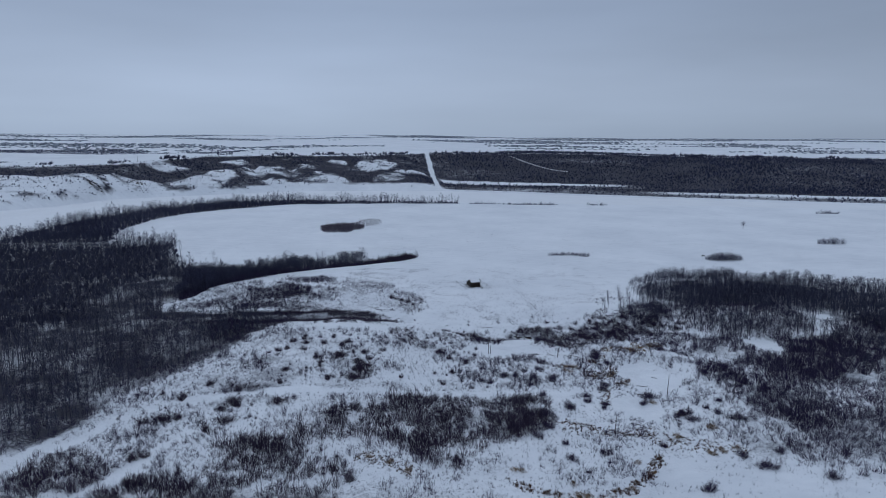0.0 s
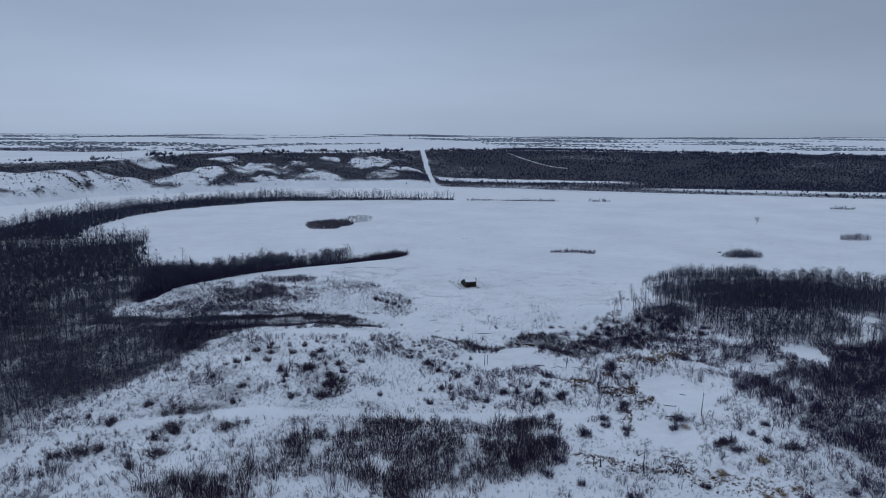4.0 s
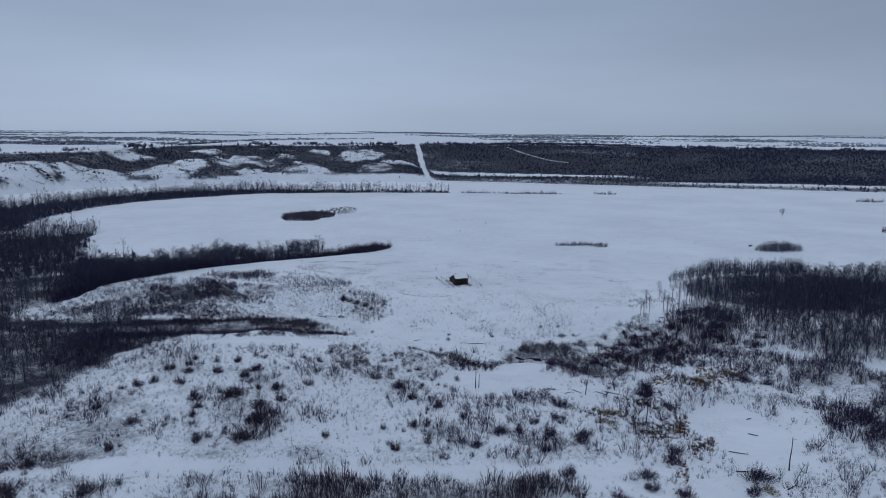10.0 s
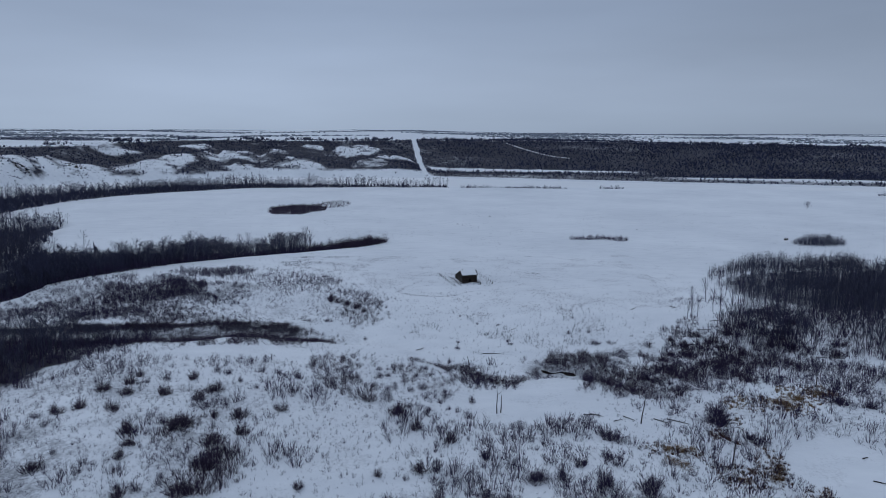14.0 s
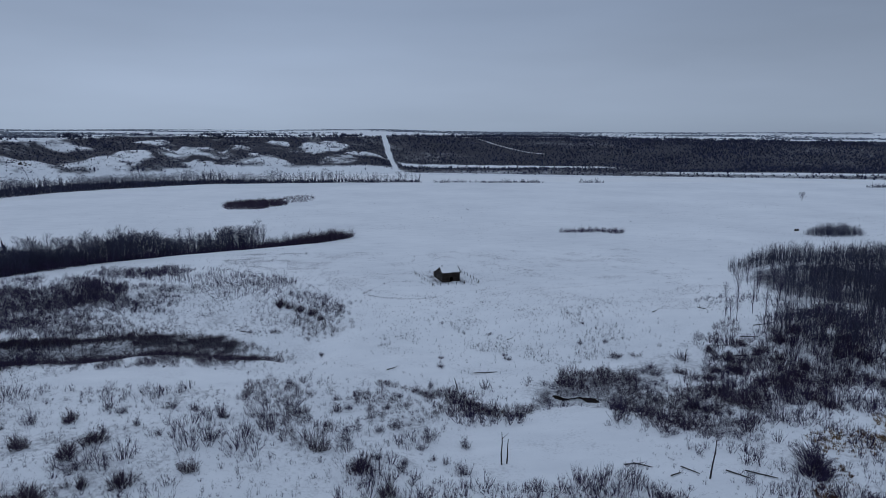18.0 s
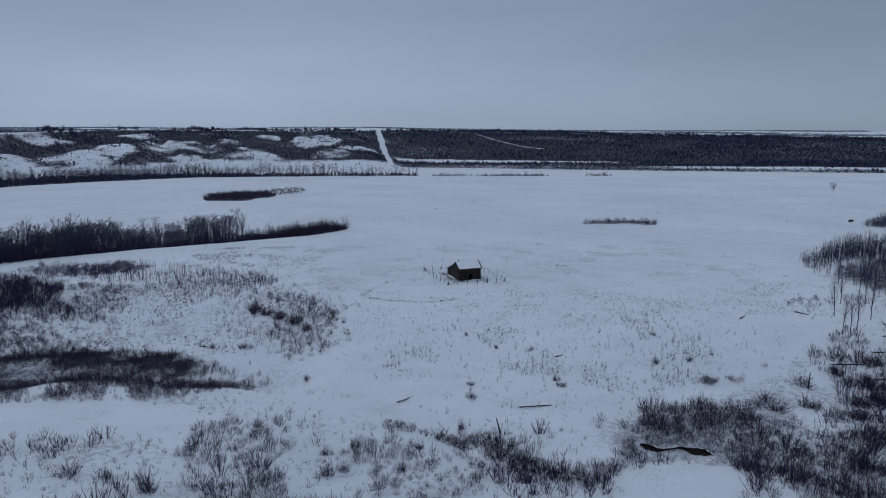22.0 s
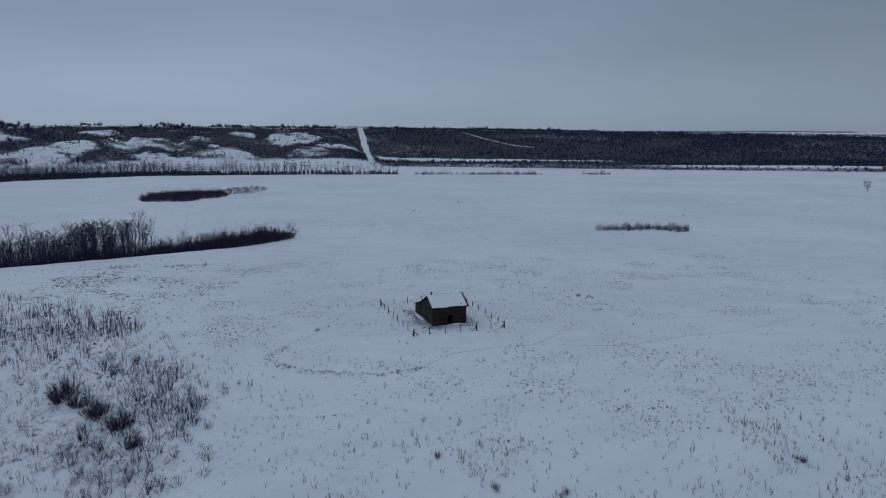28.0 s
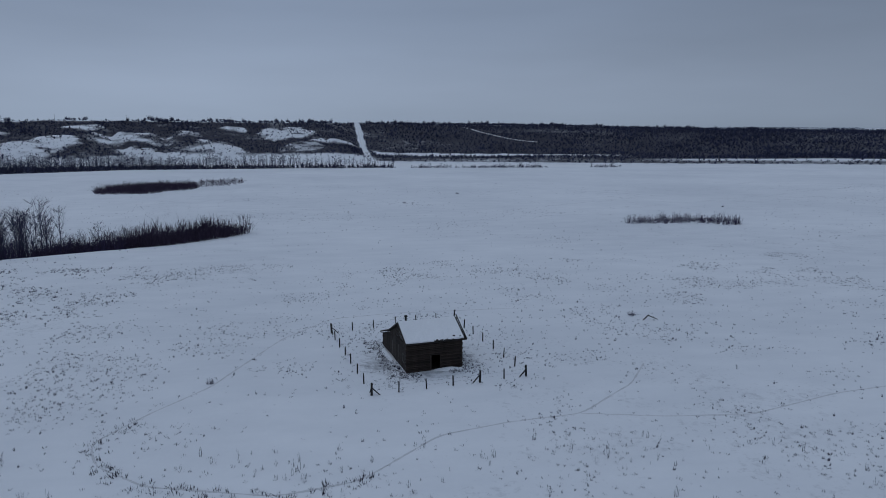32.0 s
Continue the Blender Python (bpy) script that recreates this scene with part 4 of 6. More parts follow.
wood("gully_thicket", [(-32, -53), (-51, -47), (-74, -43), (-90, -50), (-84, -66), (-61, -67), (-50, -70), (-38, -60)], 1.15, FINE, 0.4, 1.0, "low brown brush in the mouth of a gully", M_WILLOW, lambda x, y: vnoise(x, y, 8, 47, 2) > -0.3, 3)
wood("gully_lip_brush", [(-150, -36), (-113, -38), (-100, -35.5), (-84, -35), (-69, -36), (-58, -40), (-46, -45), (-37, -48.3), (-46, -47.5), (-58, -44), (-69, -42), (-84, -41.5), (-100, -42), (-113, -44), (-150, -43)],
     1.0, SHRUBS, 0.55, 0.95, "dense dark willow along the lip of a gully", M_WILLOW, None, 2, 0.2)
wood("gully_thicket", [(-114, -15), (-91, -18), (-77, -28), (-74, -38), (-85, -40), (-100, -42)], 1.6, BUSH, 0.5, 0.95, "dark willow brush filling a creek gully", M_WILLOW, None, 3, 0.2)
wood("flat_thicket", [(-2, -112), (16, -107), (30, -117), (44, -139), (35, -168), (-2, -166), (-12, -148)], 2.0, BUSH, 0.55, 1.35, "patchy bare willow on the creek flat", M_TWIG, lambda x, y: vnoise(x, y, 8, 24, 3) > -0.15, 6, 0.3, thin=5)
wood("wood_fringe", [(-147, -67), (-140, -46), (-120, -44), (-102, -36), (-94, -42), (-102, -71), (-113, -80), (-118, -96), (-124, -105)], 2.0, BUSH, 0.7, 1.7, "bare brush at the ragged edge of the riverside woods", M_TWIG, lambda x, y: vnoise(x, y, 10, 23, 3) > -0.35, 4, 0.3, thin=6)
wood("flat_thicket", [(60, -97), (76, -87), (94, -86), (62, -124), (50, -124), (52, -106)], 2.2, BUSH, 0.6, 1.4, "patchy bare willow beside the creek", M_TWIG, lambda x, y: vnoise(x, y, 9, 22, 3) > -0.05, 5, 0.3, thin=5)
wood("corner_brush", [(-159, -183), (-150, -153), (-116, -145), (-86, -171), (-95, -201), (-92, -228), (-132, -227)], 2.3, BUSH, 0.45, 1.2, "patchy bare willow on the foot of a snowy knoll", M_TWIG, lambda x, y: vnoise(x, y, 8, 21, 3) > -0.1, 6, 0.3, thin=6)
wood("grove_thicket", [(144, -134), (182, -110), (211, -103), (120, -228), (110, -221), (111, -196)], 2.4, BUSH, 0.7, 1.6, "dark tangled brush on a snowy flat", M_TWIG, lambda x, y: vnoise(x, y, 12, 20, 3) > -0.2, 6, 0.3, thin=6)
wood("slope_brush", SLOPE_BRUSH, 2.1, FINE, 0.35, 1.15, "thin bare brush on a snowy slope", M_TWIG, lambda x, y: vnoise(x, y, 14, 63, 3) > -0.55, 8, 0.4, thin=16)
wood("slope_brush", SLOPE_BRUSH, 1.8, SHRUBS, 0.6, 1.3, "dark clumps of bare brush on a snowy slope", M_TWIG, lambda x, y: (vnoise(x, y, 22, 48, 3) > 0.1) & (x > -165), 8, 0.3, thin=14)
wood("slope_brush", [(-160, 6), (-140, 8), (-121, 1), (-113, 13), (-88, 2), (-76, -14), (-81, -30), (-101, -34), (-125, -29), (-165, -28)], 1.5, SHRUBS, 0.6, 1.35, "dense dark brush on a snowy slope", M_TWIG, lambda x, y: vnoise(x, y, 13, 50, 3) > -0.25, 7, 0.3, thin=8)
wood("slope_brush", [(-138, 29), (-110, 17), (-90, 0), (-83, -15), (-88, -25), (-106, -31), (-150, -28), (-165, 5)], 1.6, HAZE, 1.0, 1.8, "soft violet haze of bare brush on a snowy slope", M_TWIG, lambda x, y: vnoise(x, y, 16, 25, 2) > -0.6, 7, 0.3, thin=6)
wood("slope_brush", BROW_BRUSH, 1.5, FINE, 0.5, 0.9, "thin bare brush at the brow of a slope", M_TWIG, None, 5, 0.3, thin=6)
wood("slope_brush", [(-100, -32), (-100, 12), (-62, 20), (-30, 6), (-14, -22), (-26, -50), (-60, -38)], 1.7, HAZE, 0.45, 1.15, "thin low stems scattered over a snowy slope", M_TWIG, lambda x, y: vnoise(x, y, 9, 46, 3) > -0.2, 8, 0.4, thin=10)
wood("slope_brush", [(-104, 44), (-80, 44), (-44, 20), (-32, 8), (-40, -8), (-62, -14), (-85, 5), (-105, 25)], 1.8, STEMS, 0.5, 1.15, "scattered upright stems at the brow of a slope", M_TWIG, lambda x, y: vnoise(x, y, 10, 67, 2) > -0.45, 8, 0.3, thin=14)
wood("slope_brush", [(-60, 30), (-47, 20), (-38, 5), (-43, 0), (-54, 8), (-64, 22)], 1.5, STEMS, 0.6, 1.2, "upright bare stems along the brow of a slope", M_TWIG, lambda x, y: vnoise(x, y, 7, 29, 2) > -0.3, 4, 0.3)
wood("slope_brush", [(-42, -6), (-34, -8), (-25, -18), (-18, -28), (-18, -36), (-30, -36), (-38, -24)], 1.6, BUSH, 0.45, 0.85, "thin violet brush running down a snowy slope", M_TWIG, lambda x, y: vnoise(x, y, 7, 28, 3) > -0.15, 4, 0.3)
wood("slope_brush", TRAIL_BRUSH, 1.6, BUSH, 0.45, 0.85, "thin willow brush trailing down a snowy slope", M_WILLOW, lambda x, y: vnoise(x, y, 9, 66, 2) > -0.15, 8, 0.3, thin=7)
wood("trough_brush", TROUGH_BRUSH, 1.5, FINE, 0.5, 1.1, "patchy bare brush in a snowy trough", M_WILLOW, lambda x, y: vnoise(x, y, 10, 68, 3) > -0.1, 6, 0.3)
wood("grove_edge_brush", oval(104, -31, 12, 6, 0.05), 2.6, SHRUBS, 0.5, 0.9, "sparse bare brush before a grove", M_TWIG)
CREEK_CORE = [(30, -86), (36, -78), (45, -76), (53, -84), (52, -95), (43, -104), (38, -100), (37, -88)]
wood("grove_thicket", [(86, -56), (104, -52), (124, -48), (134, -60), (112, -92), (96, -102), (80, -98), (76, -84)], 1.6, SHRUBS, 0.6, 1.5, "dark tangled brush at the foot of a poplar grove", M_WILLOW, lambda x, y: vnoise(x, y, 8, 76, 3) > -0.25, 4, 0.3)
wood("creek_thicket", CREEK_BRUSH, 1.25, FINE, 0.6, 1.25, "dense willow brush along a creek", M_WILLOW, lambda x, y: (ragged_inside(x, y, CREEK_CORE, 3) | (vnoise(x, y, 9, 64, 3) > 0.22)) & ((x > 41) | (y > -86.9 - 0.45 * (x - 30.6))), 5, 0.3)
wood("creek_thicket", [(-3, -83), (8, -81), (12, -89), (17, -95), (23, -93), (30, -87), (30, -91), (23, -97), (17, -99), (10, -94), (6, -87)], 0.9, FINE, 0.45, 0.85, "dark brush on the lip of a creek", M_WILLOW)
wood("grove_thicket", RIGHT_BRUSH, 2.0, SHRUBS, 0.6, 1.6, "dense bare brush before a poplar grove", M_TWIG, lambda x, y: (vnoise(x, y, 12, 65, 3) > -0.22) & ((x < 112) | (y > -125)), 9, 0.35)
wood("creek_lip_brush", [(-9, -77), (0, -80), (7, -83), (12, -88.5), (15, -93.5), (20, -96), (25, -95), (25, -97.5), (19, -99), (13, -96.5), (9.5, -91), (5, -86.5), (-1, -83.5), (-9, -80)], 1.0, SHRUBS, 0.4, 0.8, "dark low willow along the lip of a creek", M_WILLOW, lambda x, y: vnoise(x, y, 5, 26, 2) > -0.35, 1, 0.3)
wood("creek_lip_brush", [(29, -86.5), (33, -88), (37, -89), (41, -91), (43, -94), (40, -92.2), (36.5, -90.0), (33, -89.2), (30, -88)], 0.9, BUSH, 0.25, 0.5, "low willow overhanging an undercut creek bank", M_WILLOW, None, 0.5, 0.3)
wood("creek_thicket", [(42.1, -91.9), (48.0, -89.4), (58.7, -89.0), (67.9, -92.8), (55.7, -107.6), (39.0, -105.7)], 1.5, BUSH, 0.5, 1.05, "dense bare willow running down to a frozen creek", M_WILLOW, lambda x, y: vnoise(x, y, 6, 19, 3) > -0.25, 2, 0.3)
wood("hedge_willow", [(-68, 93), (-46, 105), (-28, 113), (-20, 120), (-24, 127), (-44, 121), (-68, 109)], 1.3, BOLD, 1.1, 2.0, "dense low willow at the end of a hedgerow", M_WILLOW, None, 4, 0.15)
wood("hedgerow_poplars", [(-184, -8), (-172, 10), (-154, 34), (-132, 53), (-103, 76), (-69, 95), (-50, 106), (-56, 112), (-80, 108), (-105, 99), (-135, 86), (-165, 76), (-200, 60)], 2.55, HEDGE_T, 0.85, 1.15,
     "dense hedgerow of bare poplars along an old channel", M_BELT, lambda x, y: x + 3 * vnoise(x, y, 8, 52, 2) < -69, 3, 0.25)
wood("hedgerow_saplings", [(-182, -6), (-150, 32), (-132, 52), (-103, 75), (-69, 94), (-56, 104), (-60, 108), (-80, 103), (-105, 90), (-140, 66), (-170, 40)], 1.9, SAPLINGS, 0.9, 1.35,
     "dense young poplars filling a hedgerow", M_BELT, lambda x, y: vnoise(x, y, 7, 27, 2) > 0.3 * smooth(x, -100, -130) - 0.6, 3, 0.2, grow=lambda x, y: 1 - 0.55 * smooth(x, -76, -64))
wood("hedgerow_brush", [(-182, -6), (-172, 8), (-150, 30), (-132, 50), (-103, 73), (-69, 92), (-50, 103), (-54, 108), (-80, 100), (-105, 86), (-140, 62), (-168, 42), (-188, 20)], 1.7, BOLD, 1.1, 2.3, "dark brush at the foot of a poplar hedgerow", M_TWIG, grow=lambda x, y: 1 - 0.3 * smooth(x, -95, -52))


wood("willow_patch", oval(-112, 325, 26, 40), 2.2, BOLD, 1.1, 1.6, "oval patch of dense dark willow in the meadow", M_WILLOW, None, 5)
wood("willow_patch", oval(-84, 376, 17, 38), 3.4, SHRUBS, 0.7, 1.3, "thin willow stems beside a dense willow patch", M_WILLOW)
wood("willow_patch", oval(107, 135, 14, 5, 0.15), 1.6, BOLD, 0.55, 1.15, "small low willow patch in the snowy meadow", M_TWIG)
wood("willow_patch", oval(123, 131, 6.5, 8, 0.3), 1.7, BOLD, 0.6, 1.2, "small low willow patch in the snowy meadow", M_TWIG)
wood("poplar_clump", oval(240, 106, 17, 9), 1.6, SAPLINGS, 0.95, 1.2, "round clump of young bare poplars in the meadow", M_BELT, taper=7)
wood("poplar_clump", oval(390, 192, 14, 7), 2.2, SAPLINGS, 0.85, 1.1, "small clump of young bare poplars in the meadow", M_BELT)
for cx, cy, rx, ry in ((26, 634, 22, 5), (78, 624, 20, 4), (140, 611, 24, 5), (180, 604, 26, 6), (108, 618, 60, 2), (262, 597, 18, 4), (560, 470, 16, 5)):
    wood("bank_brush", oval(cx, cy, rx, ry, -0.2), 3.0, BOLD, 0.9, 2.2, "low brush along the river bank", M_BELT, None, 3)

# scattered shrubs of the knoll and the creek flat
x, y = points_in(KNOLL_LAND, 1.98, nrg, 0.5, 8)
d = 0.46 + 0.28 * smooth(x, 5, -40) + 0.6 * smooth(vnoise(x, y, 11, 71, 3), -0.05, 0.3) + 0.9 * smooth(line_distance(x, y, LEFT_WOOD[:8]), 30, 4) + 0.3 * smooth(np.hypot((x - 35) / 1.5, y + 148), 32, 12) + 0.12 * smooth(x, -50, -90) + 0.25 * smooth(np.hypot((x + 65) / 1.4, y + 126), 26, 12)
d = d * brushy(x, y)
keep = (nrg.random(len(x)) < d) & in_view(x, y)
x, y = x[keep], y[keep]
clump = smooth(vnoise(x, y, 11, 71, 3), -0.05, 0.35)
size = (0.38 + 0.8 * nrg.random(len(x)) ** 2.0) * (0.7 + 0.7 * clump)
big = nrg.random(len(x)) < 0.20 + 0.5 * clump
scatter("low_shrubs", BUSH, x[big], y[big], size[big] * 1.1, nrg, M_TWIG, "scattered bare shrubs on the snowy knoll and creek flat", "shrubs")
scatter("low_shrubs", HAZE, x[~big], y[~big], size[~big] * 1.6, nrg, M_TWIG, "small bare shrubs dotted over the snowy knoll and creek flat", "shrubs")

# dead weeds sticking out of the snow
x, y = nrg.uniform(-170, 200, 46000), nrg.uniform(-262, -12, 46000)
d = 0.16 + 0.7 * smooth(vnoise(x, y, 13, 73, 3), 0.0, 0.5)
d = d * brushy(x, y)
keep = (nrg.random(len(x)) < d) & in_view(x, y)
x, y = x[keep], y[keep]
scatter("dead_weeds", WEEDS, x, y, nrg.uniform(0.7, 1.8, len(x)) * (1 - 0.35 * smooth(y, -85, -45)), nrg, M_WEED, "dead weed stems standing out of the snow above the creek", "weeds")
x, y = points_in([(-14, -34), (10, -34), (32, -36), (50, -46), (60, -56), (58, -66), (42, -68), (30, -62), (18, -56), (4, -60), (-14, -50)], 0.75, nrg, 0.5, 7)
keep = nrg.random(len(x)) < 0.08 + 0.8 * smooth(vnoise(x, y, 8, 75, 3), 0.0, 0.5)
x, y = x[keep], y[keep]
scatter("brow_weeds", WEEDS, x, y, nrg.uniform(0.7, 1.7, len(x)), nrg, M_WEED, "dead weed stems along the brow above the creek", "weeds")
x, y = nrg.uniform(-200, 330, 85000), nrg.uniform(-35, 340, 85000)
d = (0.06 + 0.42 * smooth(vnoise(x, y, 34, 74, 3), 0.0, 0.6)) * smooth(y, 420, 60)
d = d * smooth(np.hypot(x - 16, y - 12), 4, 9)
for line in ([(-8, 150), (60, 175), (140, 230), (260, 330)], [(-10, 120), (50, 150), (150, 200), (300, 280)], TRAIL, TRAIL_EAST):
    d = np.maximum(d, 0.6 * smooth(line_distance(x, y, line), 1.8, 0.6))
keep = (nrg.random(len(x)) < d) & in_view(x, y)
x, y = x[keep], y[keep]
scatter("meadow_weeds", TUFTS, x, y, nrg.uniform(0.35, 0.8, len(x)), nrg, M_WEED, "small dead grass tufts scattered over the meadow snow", "weeds")
x, y = nrg.uniform(-75, 115, 56000), nrg.uniform(-42, 75, 56000)
d = 0.04 + 0.85 * smooth(vnoise(x, y, 9, 78, 3), 0.1, 0.5)
d = d + 0.35 * smooth(x, 0, -45) * smooth(vnoise(x, y, 5, 45, 2), -0.2, 0.5)
d = np.maximum(d, 0.8 * smooth(line_distance(x, y, [(-14, -6), (-13, -12), (-8, -17), (2, -20), (8, -19)]), 1.6, 0.4))
d = d * smooth(np.hypot(x - 16, y - 12), 6, 10)
keep = (nrg.random(len(x)) < d) & in_view(x, y)
x, y = x[keep], y[keep]
scatter("meadow_weeds", TUFTS, x, y, nrg.uniform(0.24, 0.66, len(x)) * (1 + 0.9 * smooth(line_distance(x, y, TRAIL[4:11]), 1.8, 0.8) + 0.6 * smooth(x, -10, -50)), nrg, M_WEED, "small dead grass tufts in the snow round the yard", "weeds")


# ---- single shrubs ----
def clump_sticks(rng, stems, r=0.0085):
    """An uneven willow bush of a few lobes, of about unit radius and height."""
    s = Sticks()
    lobes = [(rng.uniform(-0.45, 0.45), rng.uniform(-0.45, 0.45), rng.uniform(0.4, 0.75), rng.uniform(0.65, 1.1)) for _ in range(4)]
    for _ in range(stems):
        lx, ly, lr, lh = rng.choice(lobes)
        a, d = rng.uniform(0, 6.283), math.sqrt(rng.random())
        p = Vector((lx * 0.8 + math.cos(a) * d * 0.35 * lr, ly * 0.8 + math.sin(a) * d * 0.35 * lr, -0.15))
        hh = lh * rng.uniform(0.45, 1.1) * (1 - 0.55 * d * d)
        q = Vector((lx + math.cos(a) * d * lr + rng.uniform(-0.1, 0.1), ly + math.sin(a) * d * lr + rng.uniform(-0.1, 0.1), hh))
        s.add(p, q, r, 0)
        for _ in range(6):
            m = p.lerp(q, rng.uniform(0.2, 0.8))
            b = a + rng.uniform(-1.8, 1.8)
            s.blade(m, m + Vector((math.cos(b) * 0.13, math.sin(b) * 0.13, hh * rng.uniform(0.15, 0.4))), r)
    return s.arrays()


def mesh_thing(name, arrays, material, label, category, group=""):
    ob = link_mesh(name, arrays[0], arrays[1], material)
    return tagged(ob, label, category, group)


CLUMP_A = [clump_sticks(pyr, n) for n in (150, 130, 170)]
CLUMP_S = [clump_sticks(pyr, n) for n in (70, 90)]


def shrubs_at(spots, templates, material, label, group, height, category="shrub", name="willow_shrub"):
    """Single bushes: (x, y, radius) each a thing of its own."""
    firsts = []
    for k, (x, y, r) in enumerate(spots):
        t = k % len(templates)
        if t >= len(firsts):
            ob = mesh_thing(name, templates[t], material, label, category, group)
            firsts.append(ob)
        else:
            ob = firsts[t].copy()
            scene.collection.objects.link(ob)
        h = height * (0.62 + 0.19 * r) * pyr.uniform(0.85, 1.15)
        ob.matrix_basis = pose(x, y, float(ground_z(x, y)), 0, 0, pyr.uniform(0, 360)) @ Matrix.Diagonal((r * pyr.uniform(1.0, 1.4), r * pyr.uniform(0.85, 1.1), h, 1))


KNOLL = [(-60, -134, 4.5), (-48, -149, 4.6), (-50, -159, 4.0), (-67.6, -146.8, 2.2), (-86.6, -121.6, 3.4), (-98.4, -169.4, 2.6), (-119, -176.5, 2.8), (-95.4, -184, 4.0),
         (-79.8, -182.2, 4.2), (-100.6, -188.2, 3.2), (-113.6, -194.5, 4.0), (-94.3, -198.2, 4.2), (-129.3, -171.1, 2.2), (-62.4, -160, 2.6), (-82.5, -150, 2.8), (-95.9, -140.5, 2.2),
         (-61, -118.6, 3.6), (-59, -112.5, 3.0), (-70.3, -115.1, 3.0), (-67, -103.4, 2.4), (-81.5, -101.6, 2.0)]
KNOLL_WEST = [(-91.5, -125.3, 2.8), (-81.5, -163.9, 2.4), (-68, -141.5, 1.8), (-30, -157, 1.7), (-15, -153, 1.5), (-7, -151, 2.2), (-11.5, -162.7, 2.2),
         (-19, -114, 3.4), (-12, -121, 3.4), (-7, -129.5, 2.8), (0, -136.7, 3.0), (-96.6, -180.9, 3.5), (-99.9, -205.5, 3.8), (-99.6, -236.8, 2.4), (-119.5, -197.1, 4.6), (-125.8, -198.7, 3.4), (-114, -225.3, 3.1),
         (-118.4, -227.3, 2.6), (-110.9, -244.5, 4.3), (-118.8, -173.8, 3.0), (-113.2, -162, 2.5), (-71.2, -135.6, 3.4), (-46.1, -135.5, 3.4), (-48.2, -126.5, 2.8), (-53.5, -127.9, 2.0), (-39.5, -122.3, 2.6), (-51.5, -140, 3.4),
         (-80.8, -109.1, 2.6), (-78.5, -123.4, 3.0), (-79.3, -115.1, 2.4), (-85.5, -112, 3.4), (-43.3, -242.8, 3.6), (-50, -236.5, 2.3), (-10.1, -231.6, 2.8)]
shrubs_at(KNOLL + KNOLL_WEST, CLUMP_A, M_WILLOW, "dark bare willow bush on a snowy knoll", "bushes on the knoll", 2.9)
extra = []
while len(extra) < 70:
    x, y = pyr.uniform(-140, 10), pyr.uniform(-200, -72)
    if inside(x, y, KNOLL_LAND) and not inside(x, y, FRONT_BRUSH) and abs(y + 172 + 0.06 * (x + 30)) > 4 and float(vnoise(x, y, 26, 49, 2)) > -0.15:
        extra.append((x, y, 0.9 + 1.6 * pyr.random() ** 1.6))
shrubs_at(extra, CLUMP_S, M_TWIG, "small bare bush on a snowy knoll", "bushes on the knoll", 2.8)
FLAT = [(46.5, -184.8, 2.4), (51.4, -190.9, 2.6), (38.5, -190.5, 3.2), (25.4, -208.7, 3.6), (69, -186, 3.6), (57, -171.7, 3.0), (65, -130, 5.2), (107, -157, 4.6), (119.4, -154, 6.0),
        (119.5, -167.7, 4.6), (124, -175, 5.0), (99.6, -186.9, 2.4), (91.5, -193.9, 2.4), (77.3, -200.8, 4.2), (82, -205.5, 3.6), (94, -200.6, 3.8), (98.6, -205.2, 4.2), (7.3, -144, 1.6),
        (27, -148, 2.3), (33.6, -145.7, 2.6), (10, -161, 2.4), (26.8, -164, 2.6), (36.8, -161.6, 2.4), (16, -153, 3.0), (67, -140.5, 3.6)]
FLAT_EAST = [(106.6, -125, 3.2), (98.5, -123, 3.2), (21.4, -152.9, 2.8), (30.5, -155.5, 3.8), (38.7, -158.6, 3.5), (29.3, -176.5, 3.9), (39.2, -188.5, 3.8), (48.4, -178.8, 3.3), (27.9, -197.1, 5.0), (21.2, -214.8, 4.6),
        (13.6, -206.8, 4.1), (29.7, -220.7, 2.2), (53.1, -186.8, 2.9), (59.1, -167.8, 3.4), (41, -229.4, 3.3), (32.3, -241.4, 1.8), (28.8, -233.4, 2.7), (64.2, -222.7, 2.3), (101, -204.3, 3.9),
        (72.4, -180.6, 4.2), (80.4, -200.9, 4.0), (88.2, -231.3, 3.5), (91.5, -237.8, 4.2), (101.8, -228.3, 3.6), (67, -254.3, 4.2), (109.5, -247.3, 3.5), (66.7, -127.8, 5.0), (36.7, -136.8, 4.0)]
shrubs_at(FLAT + FLAT_EAST, CLUMP_A, M_TWIG, "dark bare bush on the snowy creek flat", "bushes on the creek flat", 2.5)
